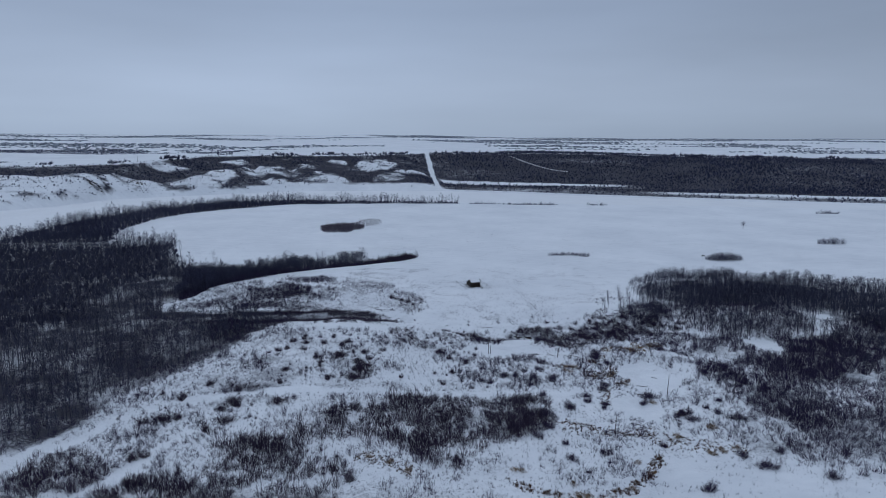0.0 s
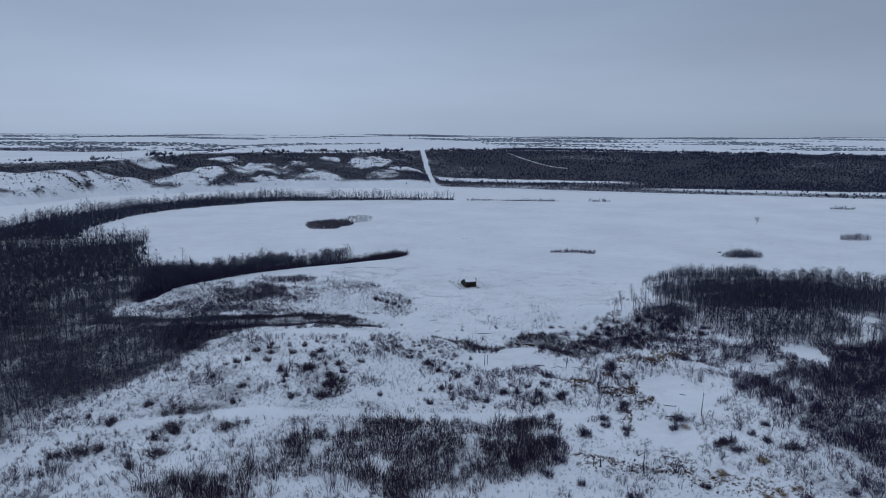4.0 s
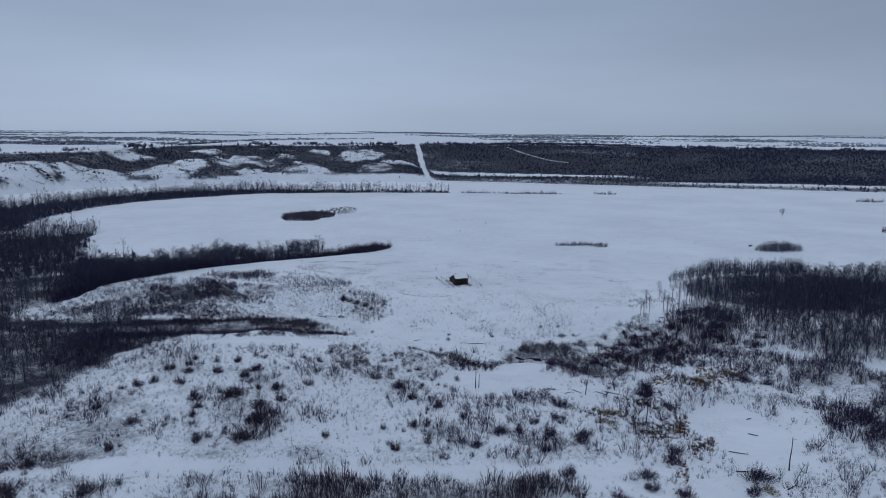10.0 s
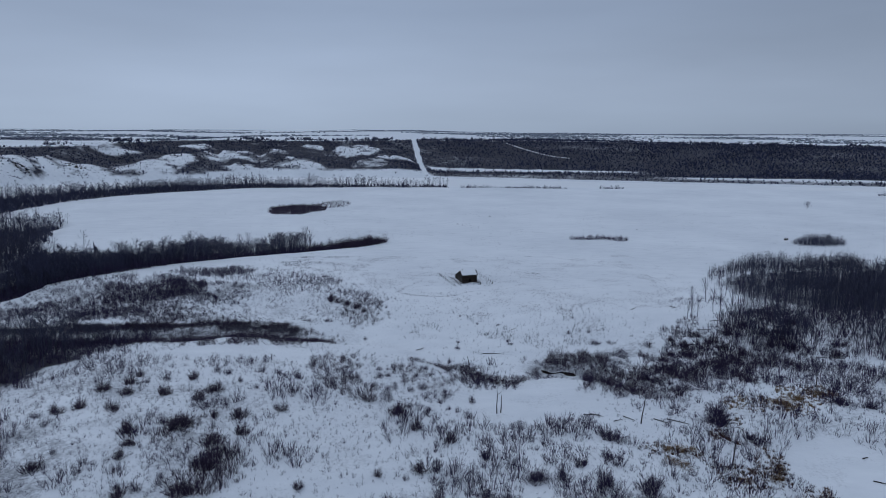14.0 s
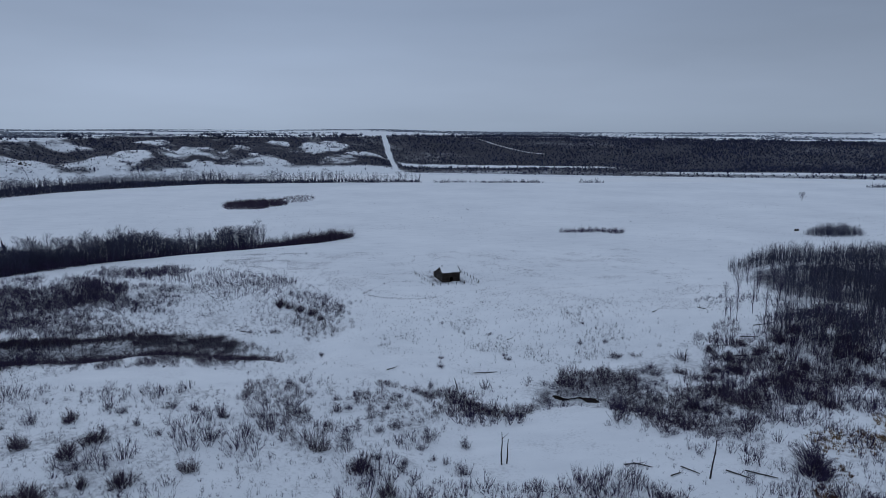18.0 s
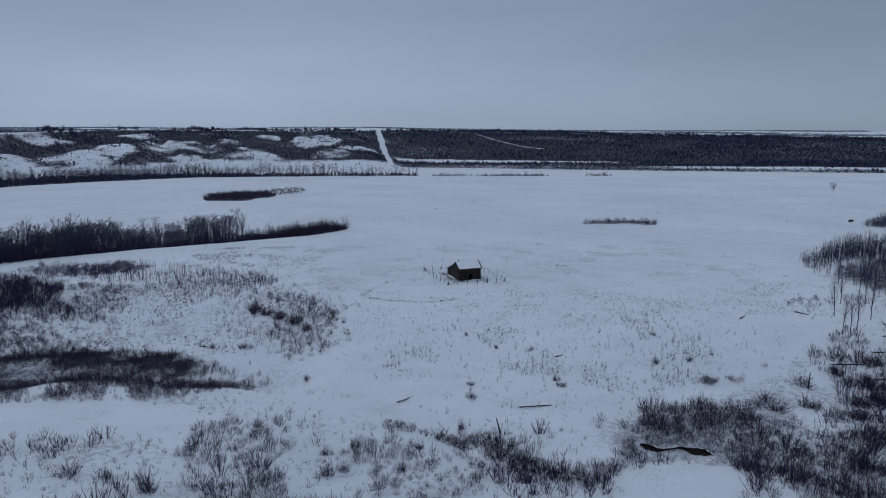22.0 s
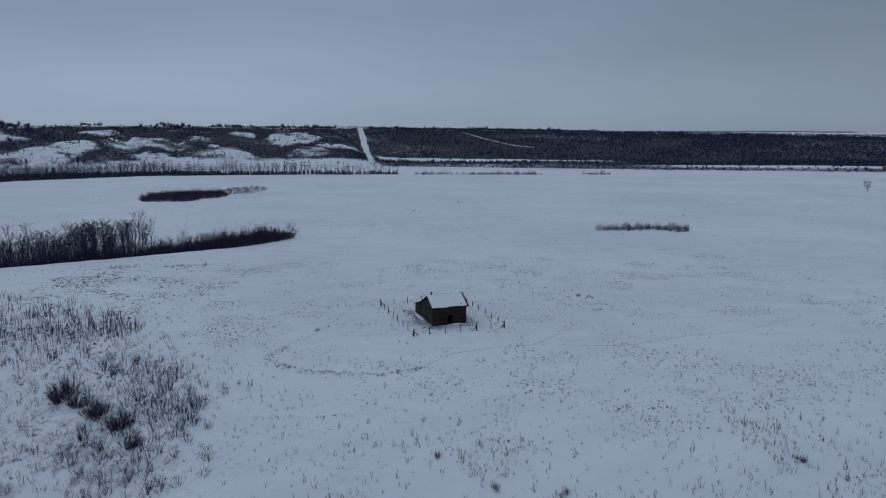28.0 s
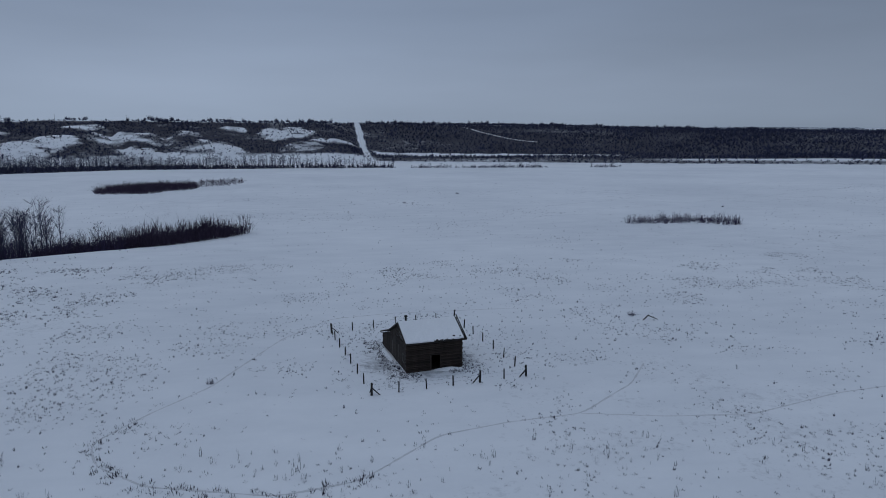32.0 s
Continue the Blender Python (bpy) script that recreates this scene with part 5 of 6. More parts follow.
TROUGH = [(-58, -121.8, 3.4), (-11.5, -119.9, 2.6), (-4.6, -120.5, 2.0), (-15.5, -110, 2.8), (-27, -94, 4.0), (-13.8, -105.5, 3.2), (7.2, -68.6, 1.4), (25, -64, 1.4), (51.9, -66.8, 2.6),
          (10.7, -97, 3.0), (46.3, -112, 3.2), (58, -102.3, 4.0), (68.7, -70.5, 3.6), (57, -80.5, 3.4), (52.9, -59, 1.5), (53.7, -66.6, 1.7), (50.9, -104.6, 3.4), (58.8, -100.5, 3.5), (69.7, -109.3, 3.7), (57.2, -112.1, 2.6), (78.7, -101, 2.4), (82.5, -88.4, 4.2), (76.8, -79.7, 4.2), (84, -74.3, 3.9), (58.2, -77.9, 3.2), (24.7, -61.7, 1.2), (9.8, -41, 0.7),
          (7.5, -63.4, 1.1), (-24, -53, 1.3), (-38.4, -40.7, 1.8), (-46, -38.8, 1.2), (22.7, -48.3, 0.9), (45.7, -58.8, 1.3), (49.4, -49.5, 0.7), (15.7, -46.4, 0.9)]
shrubs_at(TROUGH, CLUMP_S, M_TWIG, "sparse bare shrub beside the creek", "shrubs by the creek", 1.7)
shrubs_at([(-39, -21.5, 3.6), (-36, -24, 2.8), (-32.5, -27, 2.2), (-29, -31, 1.8), (-26, -35, 1.4)], CLUMP_A, M_WILLOW, "dense dark rounded willow bush on a snowy slope", "bushes on the slope", 2.9)
shrubs_at([(58.3, 266, 1.1), (152.8, 179, 0.7), (27.4, 215, 0.9), (31, 214, 0.7), (49.4, 25.4, 0.9), (-7, 4.5, 0.5)], CLUMP_S, M_TWIG, "small bare bush alone in the snowy meadow", "meadow bushes", 1.3)
SEDGE = [(64, -155, 3.4), (47, -148.5, 4.6), (51, -145, 3.0), (85, -124, 5.2), (90, -119, 4.0), (68, -166, 2.2), (86, -211, 3.4), (99.7, -116.5, 3.0), (56, -158, 2.4), (60, -139, 2.4), (48.1, -143.8, 3.6), (70.6, -162.6, 2.8), (66.3, -152.1, 3.0), (72.6, -187, 3.0), (79.2, -201, 3.6), (86.9, -212.4, 3.2), (83, -228, 3.8), (77.6, -230.6, 3.2),
         (88.3, -225.8, 3.0), (50.8, -235.6, 2.5), (53.2, -241.4, 2.5), (10.1, -237.9, 3.6), (27.3, -255.6, 4.0), (43.7, -252.5, 2.6), (25.4, -248.2, 2.6), (71.5, -217.4, 3.4), (64.2, -222.7, 2.4),
         (83.6, -121.8, 3.8), (98.3, -115, 3.6), (-39, -228, 2.4), (-32, -232, 2.8), (-25, -240, 3.2)]
shrubs_at(SEDGE, CLUMP_A[:2], M_SEDGE, "clump of dry ochre sedge in the snow", "sedge clumps", 0.9, "sedge", "sedge_clump")


def sedge_belt(line, width, spacing, material, label, lo=0.6, hi=1.3):
    """Low sedge along a line, thinning outwards."""
    xs, ys = [p[0] for p in line], [p[1] for p in line]
    n = int((max(xs) - min(xs) + 2 * width) * (max(ys) - min(ys) + 2 * width) / spacing ** 2)
    x, y = nrg.uniform(min(xs) - width, max(xs) + width, n), nrg.uniform(min(ys) - width, max(ys) + width, n)
    keep = nrg.random(n) < smooth(line_distance(x, y, line) + 0.5 * width * vnoise(x, y, 6, 72, 2), width, 0.2 * width)
    x, y = x[keep], y[keep]
    scatter("sedge", SEDGES, x, y, nrg.uniform(lo, hi, len(x)), nrg, material, label, "sedge")


GROVE_FOOT = [(79.9, -79.8, 3.4), (89.2, -71.1, 3.2), (93.2, -75.5, 3.4), (90.9, -84.9, 3.0), (85.2, -100.1, 3.2), (85.2, -104.5, 3.0), (105.5, -77.8, 3.6), (111.3, -80.4, 3.6), (106, -95, 3.0), (104.3, -91.5, 2.6),
              (127.2, -80.8, 4.0), (121.5, -86.7, 3.4), (104.2, -65.1, 3.8), (98, -68, 3.4), (86.9, -67.5, 3.6), (80.2, -72.8, 3.2), (78.5, -79.1, 3.4), (72.4, -80.6, 2.8), (77.4, -67.8, 2.6), (64.6, -79.8, 2.6), (68.7, -87.1, 2.8), (95.9, -82, 3.4), (114, -70, 3.8), (122, -64, 3.8)]
shrubs_at(GROVE_FOOT, CLUMP_A, M_WILLOW, "dense red-brown willow bush at the foot of a poplar grove", "bushes before the grove", 2.3)


sedge_belt([(6, -245), (12, -252), (22, -256), (32, -257), (44, -253), (52, -243), (60, -230)], 2.6, 0.7, M_RUST, "rust-brown sedge along a frozen creek bank", 0.7, 1.5)
sedge_belt([(33, -205), (47, -213), (62, -213), (75, -224), (88, -227)], 6.0, 0.95, M_RUST, "rust-brown sedge scattered across the creek flat")
sedge_belt([(45, -142), (52, -147), (57, -158), (64, -154), (68, -147), (64, -138), (66, -130)], 4.0, 0.8, M_RUST, "rust-brown sedge on the creek bank")
sedge_belt([(54, -186), (58, -172), (66, -164), (72, -160)], 2.6, 1.0, M_RUST, "rust-brown sedge beside the creek bed", 0.7, 1.4)
sedge_belt([(76, -121), (86, -125), (98, -115)], 6.5, 0.85, M_SEDGE, "flattened pale dry grass beside the creek")
sedge_belt([(-42, -226), (-33, -231), (-26, -240)], 5.0, 0.9, M_RUST, "rust-brown sedge below the willow thicket")
sedge_belt([(8, -84), (0, -82), (-8, -77)], 1.8, 1.0, M_RUST, "thin dry grass on the creek lip", 0.3, 0.6)
sedge_belt([(11, -91), (15, -96), (20, -97)], 1.4, 0.6, M_RUST, "rust-brown sedge under the creek lip", 0.5, 0.9)


# ---- standing dead trunks and fallen wood ----
def snag(x, y, h, r=0.11, lean=(0, 0), limbs=2, name="dead_tree", label="grey standing dead trunk in the snow"):
    """A broken dead trunk with stubs of limbs."""
    t = thing(name, label, "dead tree", pose(x, y, float(ground_z(x, y)), lean[0], lean[1], 0), "dead trunks")
    s = Sticks()
    a = Vector((0, 0, -0.3))
    for k in range(3):
        b = Vector((pyr.uniform(-0.06, 0.06) * h * 0.3, pyr.uniform(-0.06, 0.06) * h * 0.3, h * (k + 1) / 3))
        s.add(a, b, r * (1 - 0.2 * k), r * (0.8 - 0.2 * k))
        a = b
    v, f = s.arrays()
    link_mesh("trunk", v, f, M_DEADWOOD, t)
    for k in range(limbs):
        s = Sticks()
        z, an, ln = h * pyr.uniform(0.35, 0.95), pyr.uniform(0, 6.28), pyr.uniform(0.5, 1.6)
        s.add((0, 0, z), (math.cos(an) * ln, math.sin(an) * ln, z + ln * 0.5), r * 0.35, 0.02)
        v, f = s.arrays()
        link_mesh("limb", v, f, M_DEADWOOD, t)


for x, y, h, lx, ly in ((13.2, -119, 6.2, 0, 0), (14.2, -118.6, 4.6, 0, 3), (46, -130, 6.8, 0, 7), (57, -152, 5.2, 0, 4), (82.8, -177, 8.6, 0, 1), (49.2, -214.6, 7.8, 0, 0), (35.5, -211.7, 4.0, 2, 0),
                        (37.5, -212, 3.2, 0, -4), (82.6, -198.5, 3.4, 0, 3), (101, -110.3, 4.2, 0, 2), (9.6, -82, 2.6, 0, -14), (20.6, -99.5, 1.8, 0, 5), (69, -73, 3.2, 0, 3)):
    snag(x, y, h, 0.19, (lx, ly), 0 if h < 5 else 1)
snag(104.6, -189.6, 9.5, 0.13, (0, 3), 6, label="tall grey dead tree with a few limbs")
snag(81, -182.5, 4.8, 0.09, (0, 24), 7, label="leaning dead tree with spreading limbs")


def fallen(x, y, ln, turn, r=0.13, tilt=3, limbs=0):
    t = thing("fallen_log", "grey fallen log lying in the snow", "log", pose(x, y, float(ground_z(x, y)) + 0.12, 0, -tilt, turn), "fallen logs")
    s = Sticks()
    s.add((-ln / 2, 0, 0), (ln / 2, 0, 0), r, r * 0.6)
    v, f = s.arrays()
    link_mesh("trunk", v, f, M_DEADWOOD, t)
    for k in range(limbs):
        s = Sticks()
        p = pyr.uniform(-0.1, 0.45) * ln
        s.add((p, 0, 0), (p + pyr.uniform(0.3, 0.9), pyr.uniform(-0.6, 0.6), pyr.uniform(0.3, 1.0)), r * 0.4, 0.015)
        v, f = s.arrays()
        link_mesh("limb", v, f, M_DEADWOOD, t)


for x, y, ln, turn, limbs in ((17.6, -73.2, 6.0, 6, 1), (37.2, -121.6, 5.5, 3, 0), (37.8, -123.9, 5.0, -40, 0), (51, -129.6, 4.0, -50, 2), (54.5, -130.5, 5.0, -35, 1), (44, -127, 3.5, -55, 0), (-5, -68, 4.0, 35, 3),
                              (41, -128, 2.4, 25, 0), (92, -64, 7.0, 4, 1), (86, -72, 9.0, -5, 2), (82, -66, 6.0, -12, 1), (98, -58, 5.0, 10, 1), (110, -70, 8.0, -14, 2), (96, -88, 8.0, 12, 1), (120, -88, 9.0, -6, 2),
                              (75, -168, 4.5, -25, 1), (72, -178, 5.0, -15, 0), (84, -158, 2.4, -40, 0), (88, -148, 1.6, 20, 0), (52, -205, 4.0, 40, 1), (60, -207, 5.0, -20, 2), (74, -42, 3.0, 40, 1), (90, -40, 3.4, -60, 0),
                              (28, -52, 2.0, 10, 1), (-48, -38, 2.0, -30, 2), (78, -186, 3.0, 30, 1)):
    fallen(x, y, ln, turn, 0.15, pyr.uniform(-2, 3), limbs)

# fallen branch in the meadow near the yard
br = thing("fallen_branch", "dark crooked fallen branch lying in the meadow snow", "branch", pose(51, 23, float(ground_z(51, 23)), 0, 0, 5))
s = Sticks()
for p, q, r0, r1 in (((-1.1, 0, 0), (-0.2, 0.2, 0.62), 0.10, 0.09), ((-0.2, 0.2, 0.62), (1.2, -0.1, 0.02), 0.09, 0.05)):
    s.add(p, q, r0, r1)
v, f = s.arrays()
link_mesh("limb", v, f, M_DEADWOOD, br)
for p, q in (((-0.2, 0.2, 0.6), (0.1, 0.4, 0.95)), ((0.5, 0.1, 0.3), (0.9, 0.5, 0.4)), ((-0.6, 0.1, 0.3), (-1.2, -0.3, 0.35))):
    s = Sticks()
    s.add(p, q, 0.05, 0.01)
    v, f = s.arrays()
    link_mesh("twig", v, f, M_DEADWOOD, br)

# ---- single trees at the edge of the grove and in the meadow ----
tree_firsts = []


def single_tree(x, y, scale, k, label, group):
    if k >= len(tree_firsts):
        (tv, tf), (cv, cf) = tree_sticks(pyr, 10.0 + 0.4 * k, 20, 9, 0.8, 0.3, 0.15, 0.022)
        t = thing("poplar_tree", label, "tree", None, group)
        link_mesh("trunk", tv, tf, M_BARK, t)
        link_mesh("crown", cv, cf, M_TWIG, t)
        tree_firsts.append(t)
    else:
        t = copy_thing(tree_firsts[k], Matrix())
        tagged(t, label, "tree", group)
    t.matrix_basis = pose(x, y, float(ground_z(x, y)), 0, 0, pyr.uniform(0, 360)) @ Matrix.Diagonal((scale, scale, scale, 1))


n = 0
for x, y, sc in ((89, -55, 0.8), (93, -54, 0.9), (102, -47, 0.95), (99, -58, 1.0), (107, -51, 0.95), (104, -62, 1.0), (112, -61, 0.95), (111, -67, 0.9), (96, -43, 0.85), (102, -71, 0.85), (106, -32, 1.05), (111, -34, 0.95), (116, -38, 1.1), (121, -32, 0.8), (118, -60, 0.95), (126, -52, 1.0), (128, -70, 1.0),
                 (134, -84, 0.9), (112, -76, 0.9), (140, -66, 1.0), (104, -84, 0.75), (122, -10, 0.9), (127, -18, 1.0), (133, -30, 1.05), (90, -56, 0.7), (119, -22, 0.9), (148, -86, 1.0), (150, -74, 1.0), (160, -95, 0.9)):
    single_tree(x, y, sc, n % 5, "slender bare poplar standing in snow before the grove", "poplars at the grove's edge")
    n += 1
(tv, tf), (cv, cf) = tree_sticks(pyr, 8.5, 26, 14, 1.6, 0.2, 0.42, 0.06)
lone = thing("lone_tree", "lone bare tree with a broad crown in the meadow", "tree", pose(360.5, 312.5, float(ground_z(360.5, 312.5))))
link_mesh("trunk", tv, tf, M_BARK, lone)
link_mesh("crown", cv, cf, M_TWIG, lone)
for x, y, sc in ((-66, 100, 1.1), (-69, 97, 1.2), (-62, 103, 0.6), (-75, 97, 1.1), (-86, 92, 1.0)):
    single_tree(x, y, sc, n % 5, "bare poplar rising from the hedgerow", "hedgerow poplars")
    n += 1


# ---- log cabin ----
CAB = pose(14.25, 4.8, 0, 0, 0, 11.95)
cabin = thing("cabin", "abandoned dark log cabin with snow on its saltbox roof", "cabin", CAB)
ROOF = ((-0.45, 3.34), (2.92, 5.0), (7.0, 3.05), (11.5, 1.62))  # front eave, ridge, kink, back eave: depth and height


def roof_z(v):
    return float(np.interp(v, [p[0] for p in ROOF], [p[1] for p in ROOF]))


log_mesh = {}


def log(parent, p, q, r, wobble=True):
    """One rough eight-sided log from p to q; alike logs share a mesh by length."""
    p, q = Vector(p), Vector(q)
    ln = round((q - p).length, 1)
    key = (ln, round(r, 2), pyr.randrange(3))
    if key not in log_mesh:
        bm = bmesh.new()
        rings, n = [], max(2, int(ln / 1.2) + 1)
        for i in range(n + 1):
            off = Vector((pyr.uniform(-0.02, 0.02), pyr.uniform(-0.02, 0.02), 0))
            rr = r * pyr.uniform(0.9, 1.08)
            rings.append([bm.verts.new((off.x + math.cos(k * 0.7854) * rr, off.y + math.sin(k * 0.7854) * rr, -ln / 2 + ln * i / n)) for k in range(8)])
        for a, b in zip(rings, rings[1:]):
            for k in range(8):
                bm.faces.new((a[k], a[(k + 1) % 8], b[(k + 1) % 8], b[k]))
        bm.faces.new(rings[0][::-1])
        bm.faces.new(rings[-1])
        me = bpy.data.meshes.new("log")
        bm.to_mesh(me)
        bm.free()
        me.materials.append(M_LOG)
        log_mesh[key] = me
    ob = new("log", log_mesh[key])
    ob.parent = parent
    d = (q - p).normalized()
    ob.matrix_basis = Matrix.Translation((p + q) / 2) @ d.to_track_quat("Z", "Y").to_matrix().to_4x4()
    return ob


board_mesh = {}


def board(parent, name, sx, sy, sz, m, material=M_BOARD):
    """A worn board; alike boards share a mesh by size."""
    key = (name, round(sx, 2), round(sy, 2), round(sz, 1), material.name)
    if key not in board_mesh:
        bm = bmesh.new()
        box_bm(bm, sx, sy, sz, bevel=min(sx, sy, sz) * 0.18)
        for v in bm.verts:
            v.co += Vector((pyr.uniform(-1, 1), pyr.uniform(-1, 1), pyr.uniform(-1, 1))) * min(sx, sy, sz) * 0.12
        me = bpy.data.meshes.new(name)
        bm.to_mesh(me)
        bm.free()
        me.materials.append(material)
        board_mesh[key] = me
    ob = new(name, board_mesh[key])
    ob.parent = parent
    ob.matrix_basis = m
    return ob


front = part("front_wall", box_bm(bmesh.new(), 0.04, 0.04, 3.2, 0.1, 0.12, 1.6), M_DARK, cabin)
DOOR0, DOOR1, DOOR_Z = 2.66, 3.98, 1.78
z, k = 0.08, 0
while z < 3.3:
    e0, e1 = -0.16 - 0.05 * (k % 2), 6.5 + 0.06 * (k % 3)
    if z < DOOR_Z:
        log(front, (e0, 0, z), (DOOR0, 0, z), 0.105)
        log(front, (DOOR1, 0, z), (e1, 0, z), 0.105)
    else:
        log(front, (e0, 0, z), (e1, 0, z), 0.105)
    z, k = z + 0.195, k + 1
frame_ = part("door_frame", box_bm(bmesh.new(), 0.12, 0.26, 1.8, DOOR0 + 0.06, 0, 0.9, bevel=0.01), M_LOG, cabin, "dark weathered door frame")
part("door_post", box_bm(bmesh.new(), 0.12, 0.26, 1.8, DOOR1 - 0.06, 0, 0.9, bevel=0.01), M_LOG, frame_)
part("lintel", box_bm(bmesh.new(), 1.5, 0.28, 0.12, (DOOR0 + DOOR1) / 2, 0, 1.84, bevel=0.01), M_LOG, frame_)
door = part("door", box_bm(bmesh.new(), 0.06, 1.0, 1.66, DOOR0 + 0.2, 0.75, 0.85, rz=0.12, bevel=0.008), M_BOARD, cabin, "dark plank door standing open inwards")
# side and back walls: logs below, upright boards on the gable side
right = part("right_wall", box_bm(bmesh.new(), 0.04, 0.04, 2.6, 6.3, 0.3, 1.3), M_DARK, cabin)
z, k = 0.16, 0
while z < 4.7:
    v0, v1 = -0.15, 11.15
    if z > 1.6:
        v1 = float(np.interp(z, [1.62, 3.05, 5.0], [11.2, 7.0, 2.95])) - 0.15
    if z > 3.3:
        v0 = float(np.interp(z, [3.34, 5.0], [-0.4, 2.9])) + 0.15
    if v1 - v0 > 0.4:
        log(right, (6.4, v0, z), (6.4, v1, z), 0.105)
    z, k = z + 0.2, k + 1
back = part("back_wall", box_bm(bmesh.new(), 0.04, 0.04, 1.4, 0.2, 10.9, 0.7), M_DARK, cabin)
for k in range(8):
    log(back, (-0.1, 11.0, 0.1 + 0.195 * k), (6.5, 11.0, 0.1 + 0.195 * k), 0.1)
left = part("left_wall", box_bm(bmesh.new(), 0.04, 0.04, 2.6, 0.12, 0.3, 1.3), M_DARK, cabin)
v = 0.14
while v < 11.0:
    w = pyr.uniform(0.19, 0.27)
    h = roof_z(v + w / 2) - 0.06
    if 1.1 < v < 4.7:
        h = 3.15
    h = round(h * pyr.uniform(0.985, 1.0), 1)
    board(left, "board", 0.035, 0.25 * round(w / 0.25, 1), h, pose(-0.03 + pyr.uniform(-0.015, 0.015), v + w / 2, h / 2 - 0.05, pyr.uniform(-0.5, 0.5), 0, 0))
    v += w + pyr.uniform(0.005, 0.03)
for k in range(3):
    board(left, "batten", 0.05, 11.0 if k < 1 else 7.0, 0.12, pose(0.02, 5.5 if k < 1 else 3.5, 0.7 + 1.15 * k))
# gable: lapped boards, some bleached and some gone
for k, z in enumerate(np.arange(3.28, 4.8, 0.2)):
    a = float(np.interp(z + 0.1, [3.34, 5.0], [-0.45, 2.92])) + 0.12
    b = float(np.interp(-z - 0.1, [-5.0, -3.05], [2.92, 7.0])) - 0.12
    if b - a < 0.3:
        continue
    if k in (2, 4):
        b = a + (b - a) * 0.62
    ob = board(left, "gable_board", 0.03, round(b - a, 1), 0.17, pose(-0.02, (a + b) / 2, z + 0.09, 0, 2, 0), M_BOARD)
for v, z, w in ((1.9, 3.42, 1.3), (2.4, 3.62, 1.0), (2.6, 3.98, 0.8), (3.9, 3.3, 0.9)):
    board(left, "gable_board", 0.03, w, 0.14, pose(-0.07, v, z, pyr.uniform(-3, 3), 0, 0), M_PALE)
side_window = part("window", box_bm(bmesh.new(), 0.03, 0.66, 0.82, -0.07, 1.35, 1.35), M_DARK, cabin, "small dark window with a bleached frame")
for sy, sz, v, z in ((0.09, 1.0, 0.98, 1.35), (0.09, 1.0, 1.72, 1.35), (0.83, 0.09, 1.35, 0.9), (0.83, 0.09, 1.35, 1.8)):
    board(side_window, "window_frame", 0.05, sy, sz, pose(-0.09, v, z), M_PALE)
for v, z, h in ((3.3, 1.3, 2.2), (6.2, 1.1, 1.8), (0.35, 1.5, 2.6)):
    board(left, "board", 0.03, 0.12, h, pose(-0.07, v, z, pyr.uniform(-1, 1), 0, 0), M_PALE)
# dark earth floor and inner lining keep the doorway dark
part("floor", box_bm(bmesh.new(), 6.2, 10.8, 0.06, 3.2, 5.5, 0.03), M_DARK, cabin, "bare dark earth floor")
lining = bmesh.new()
for sx, sy, cx, cy in ((0.03, 10.7, 0.14, 5.5), (0.03, 10.7, 6.24, 5.5), (6.1, 0.03, 3.2, 10.85)):
    box_bm(lining, sx, sy, 1.45, cx, cy, 0.75)
box_bm(lining, 0.03, 6.6, 1.6, 0.14, 3.5, 2.25)
box_bm(lining, 0.03, 6.6, 1.6, 6.24, 3.5, 2.25)
for gx_ in (0.1, 6.3):
    outline = [(-0.2, 3.0), (-0.2, 3.36), (2.92, 4.9), (6.9, 3.0)]
    a_ = [lining.verts.new((gx_ - 0.02, v_, z_)) for v_, z_ in outline]
    b_ = [lining.verts.new((gx_ + 0.02, v_, z_)) for v_, z_ in outline]
    lining.faces.new(a_)
    lining.faces.new(b_[::-1])
    for k in range(4):
        lining.faces.new((a_[k], b_[k], b_[(k + 1) % 4], a_[(k + 1) % 4]))
part("lining", lining, M_DARK, cabin, "dark inner wall lining")


def slab(pts, t0, t1, x0, x1, sag=0.0, nx_=14, rough=0.0):
    """A sheet that follows the roof line, from t0 to t1 above it, between x0 and x1."""
    bm = bmesh.new()
    line = []
    for (a, za), (b, zb) in zip(pts, pts[1:]):
        n = max(2, int((b - a) / 0.4))
        line += [(a + (b - a) * k / n, za + (zb - za) * k / n) for k in range(n)]
    line.append(pts[-1])
    rows = []
    for t in (t0, t1):
        rows.append([[bm.verts.new((x0 + (x1 - x0) * i / nx_, v, z + t - sag * math.sin(math.pi * i / nx_)
                                    + (rough * noise.noise((i * 0.9, v * 1.7, 3.1)) if t == t1 else 0))) for i in range(nx_ + 1)] for v, z in line])
    lo, hi = rows
    m = len(line)
    for j in range(m - 1):
        for i in range(nx_):
            bm.faces.new((hi[j][i], hi[j][i + 1], hi[j + 1][i + 1], hi[j + 1][i]))
            bm.faces.new((lo[j][i], lo[j + 1][i], lo[j + 1][i + 1], lo[j][i + 1]))
        bm.faces.new((lo[j][0], hi[j][0], hi[j + 1][0], lo[j + 1][0]))
        bm.faces.new((lo[j][nx_], lo[j + 1][nx_], hi[j + 1][nx_], hi[j][nx_]))
    for i in range(nx_):
        bm.faces.new((lo[0][i], lo[0][i + 1], hi[0][i + 1], hi[0][i]))
        bm.faces.new((lo[m - 1][i], hi[m - 1][i], hi[m - 1][i + 1], lo[m - 1][i + 1]))
    return bm


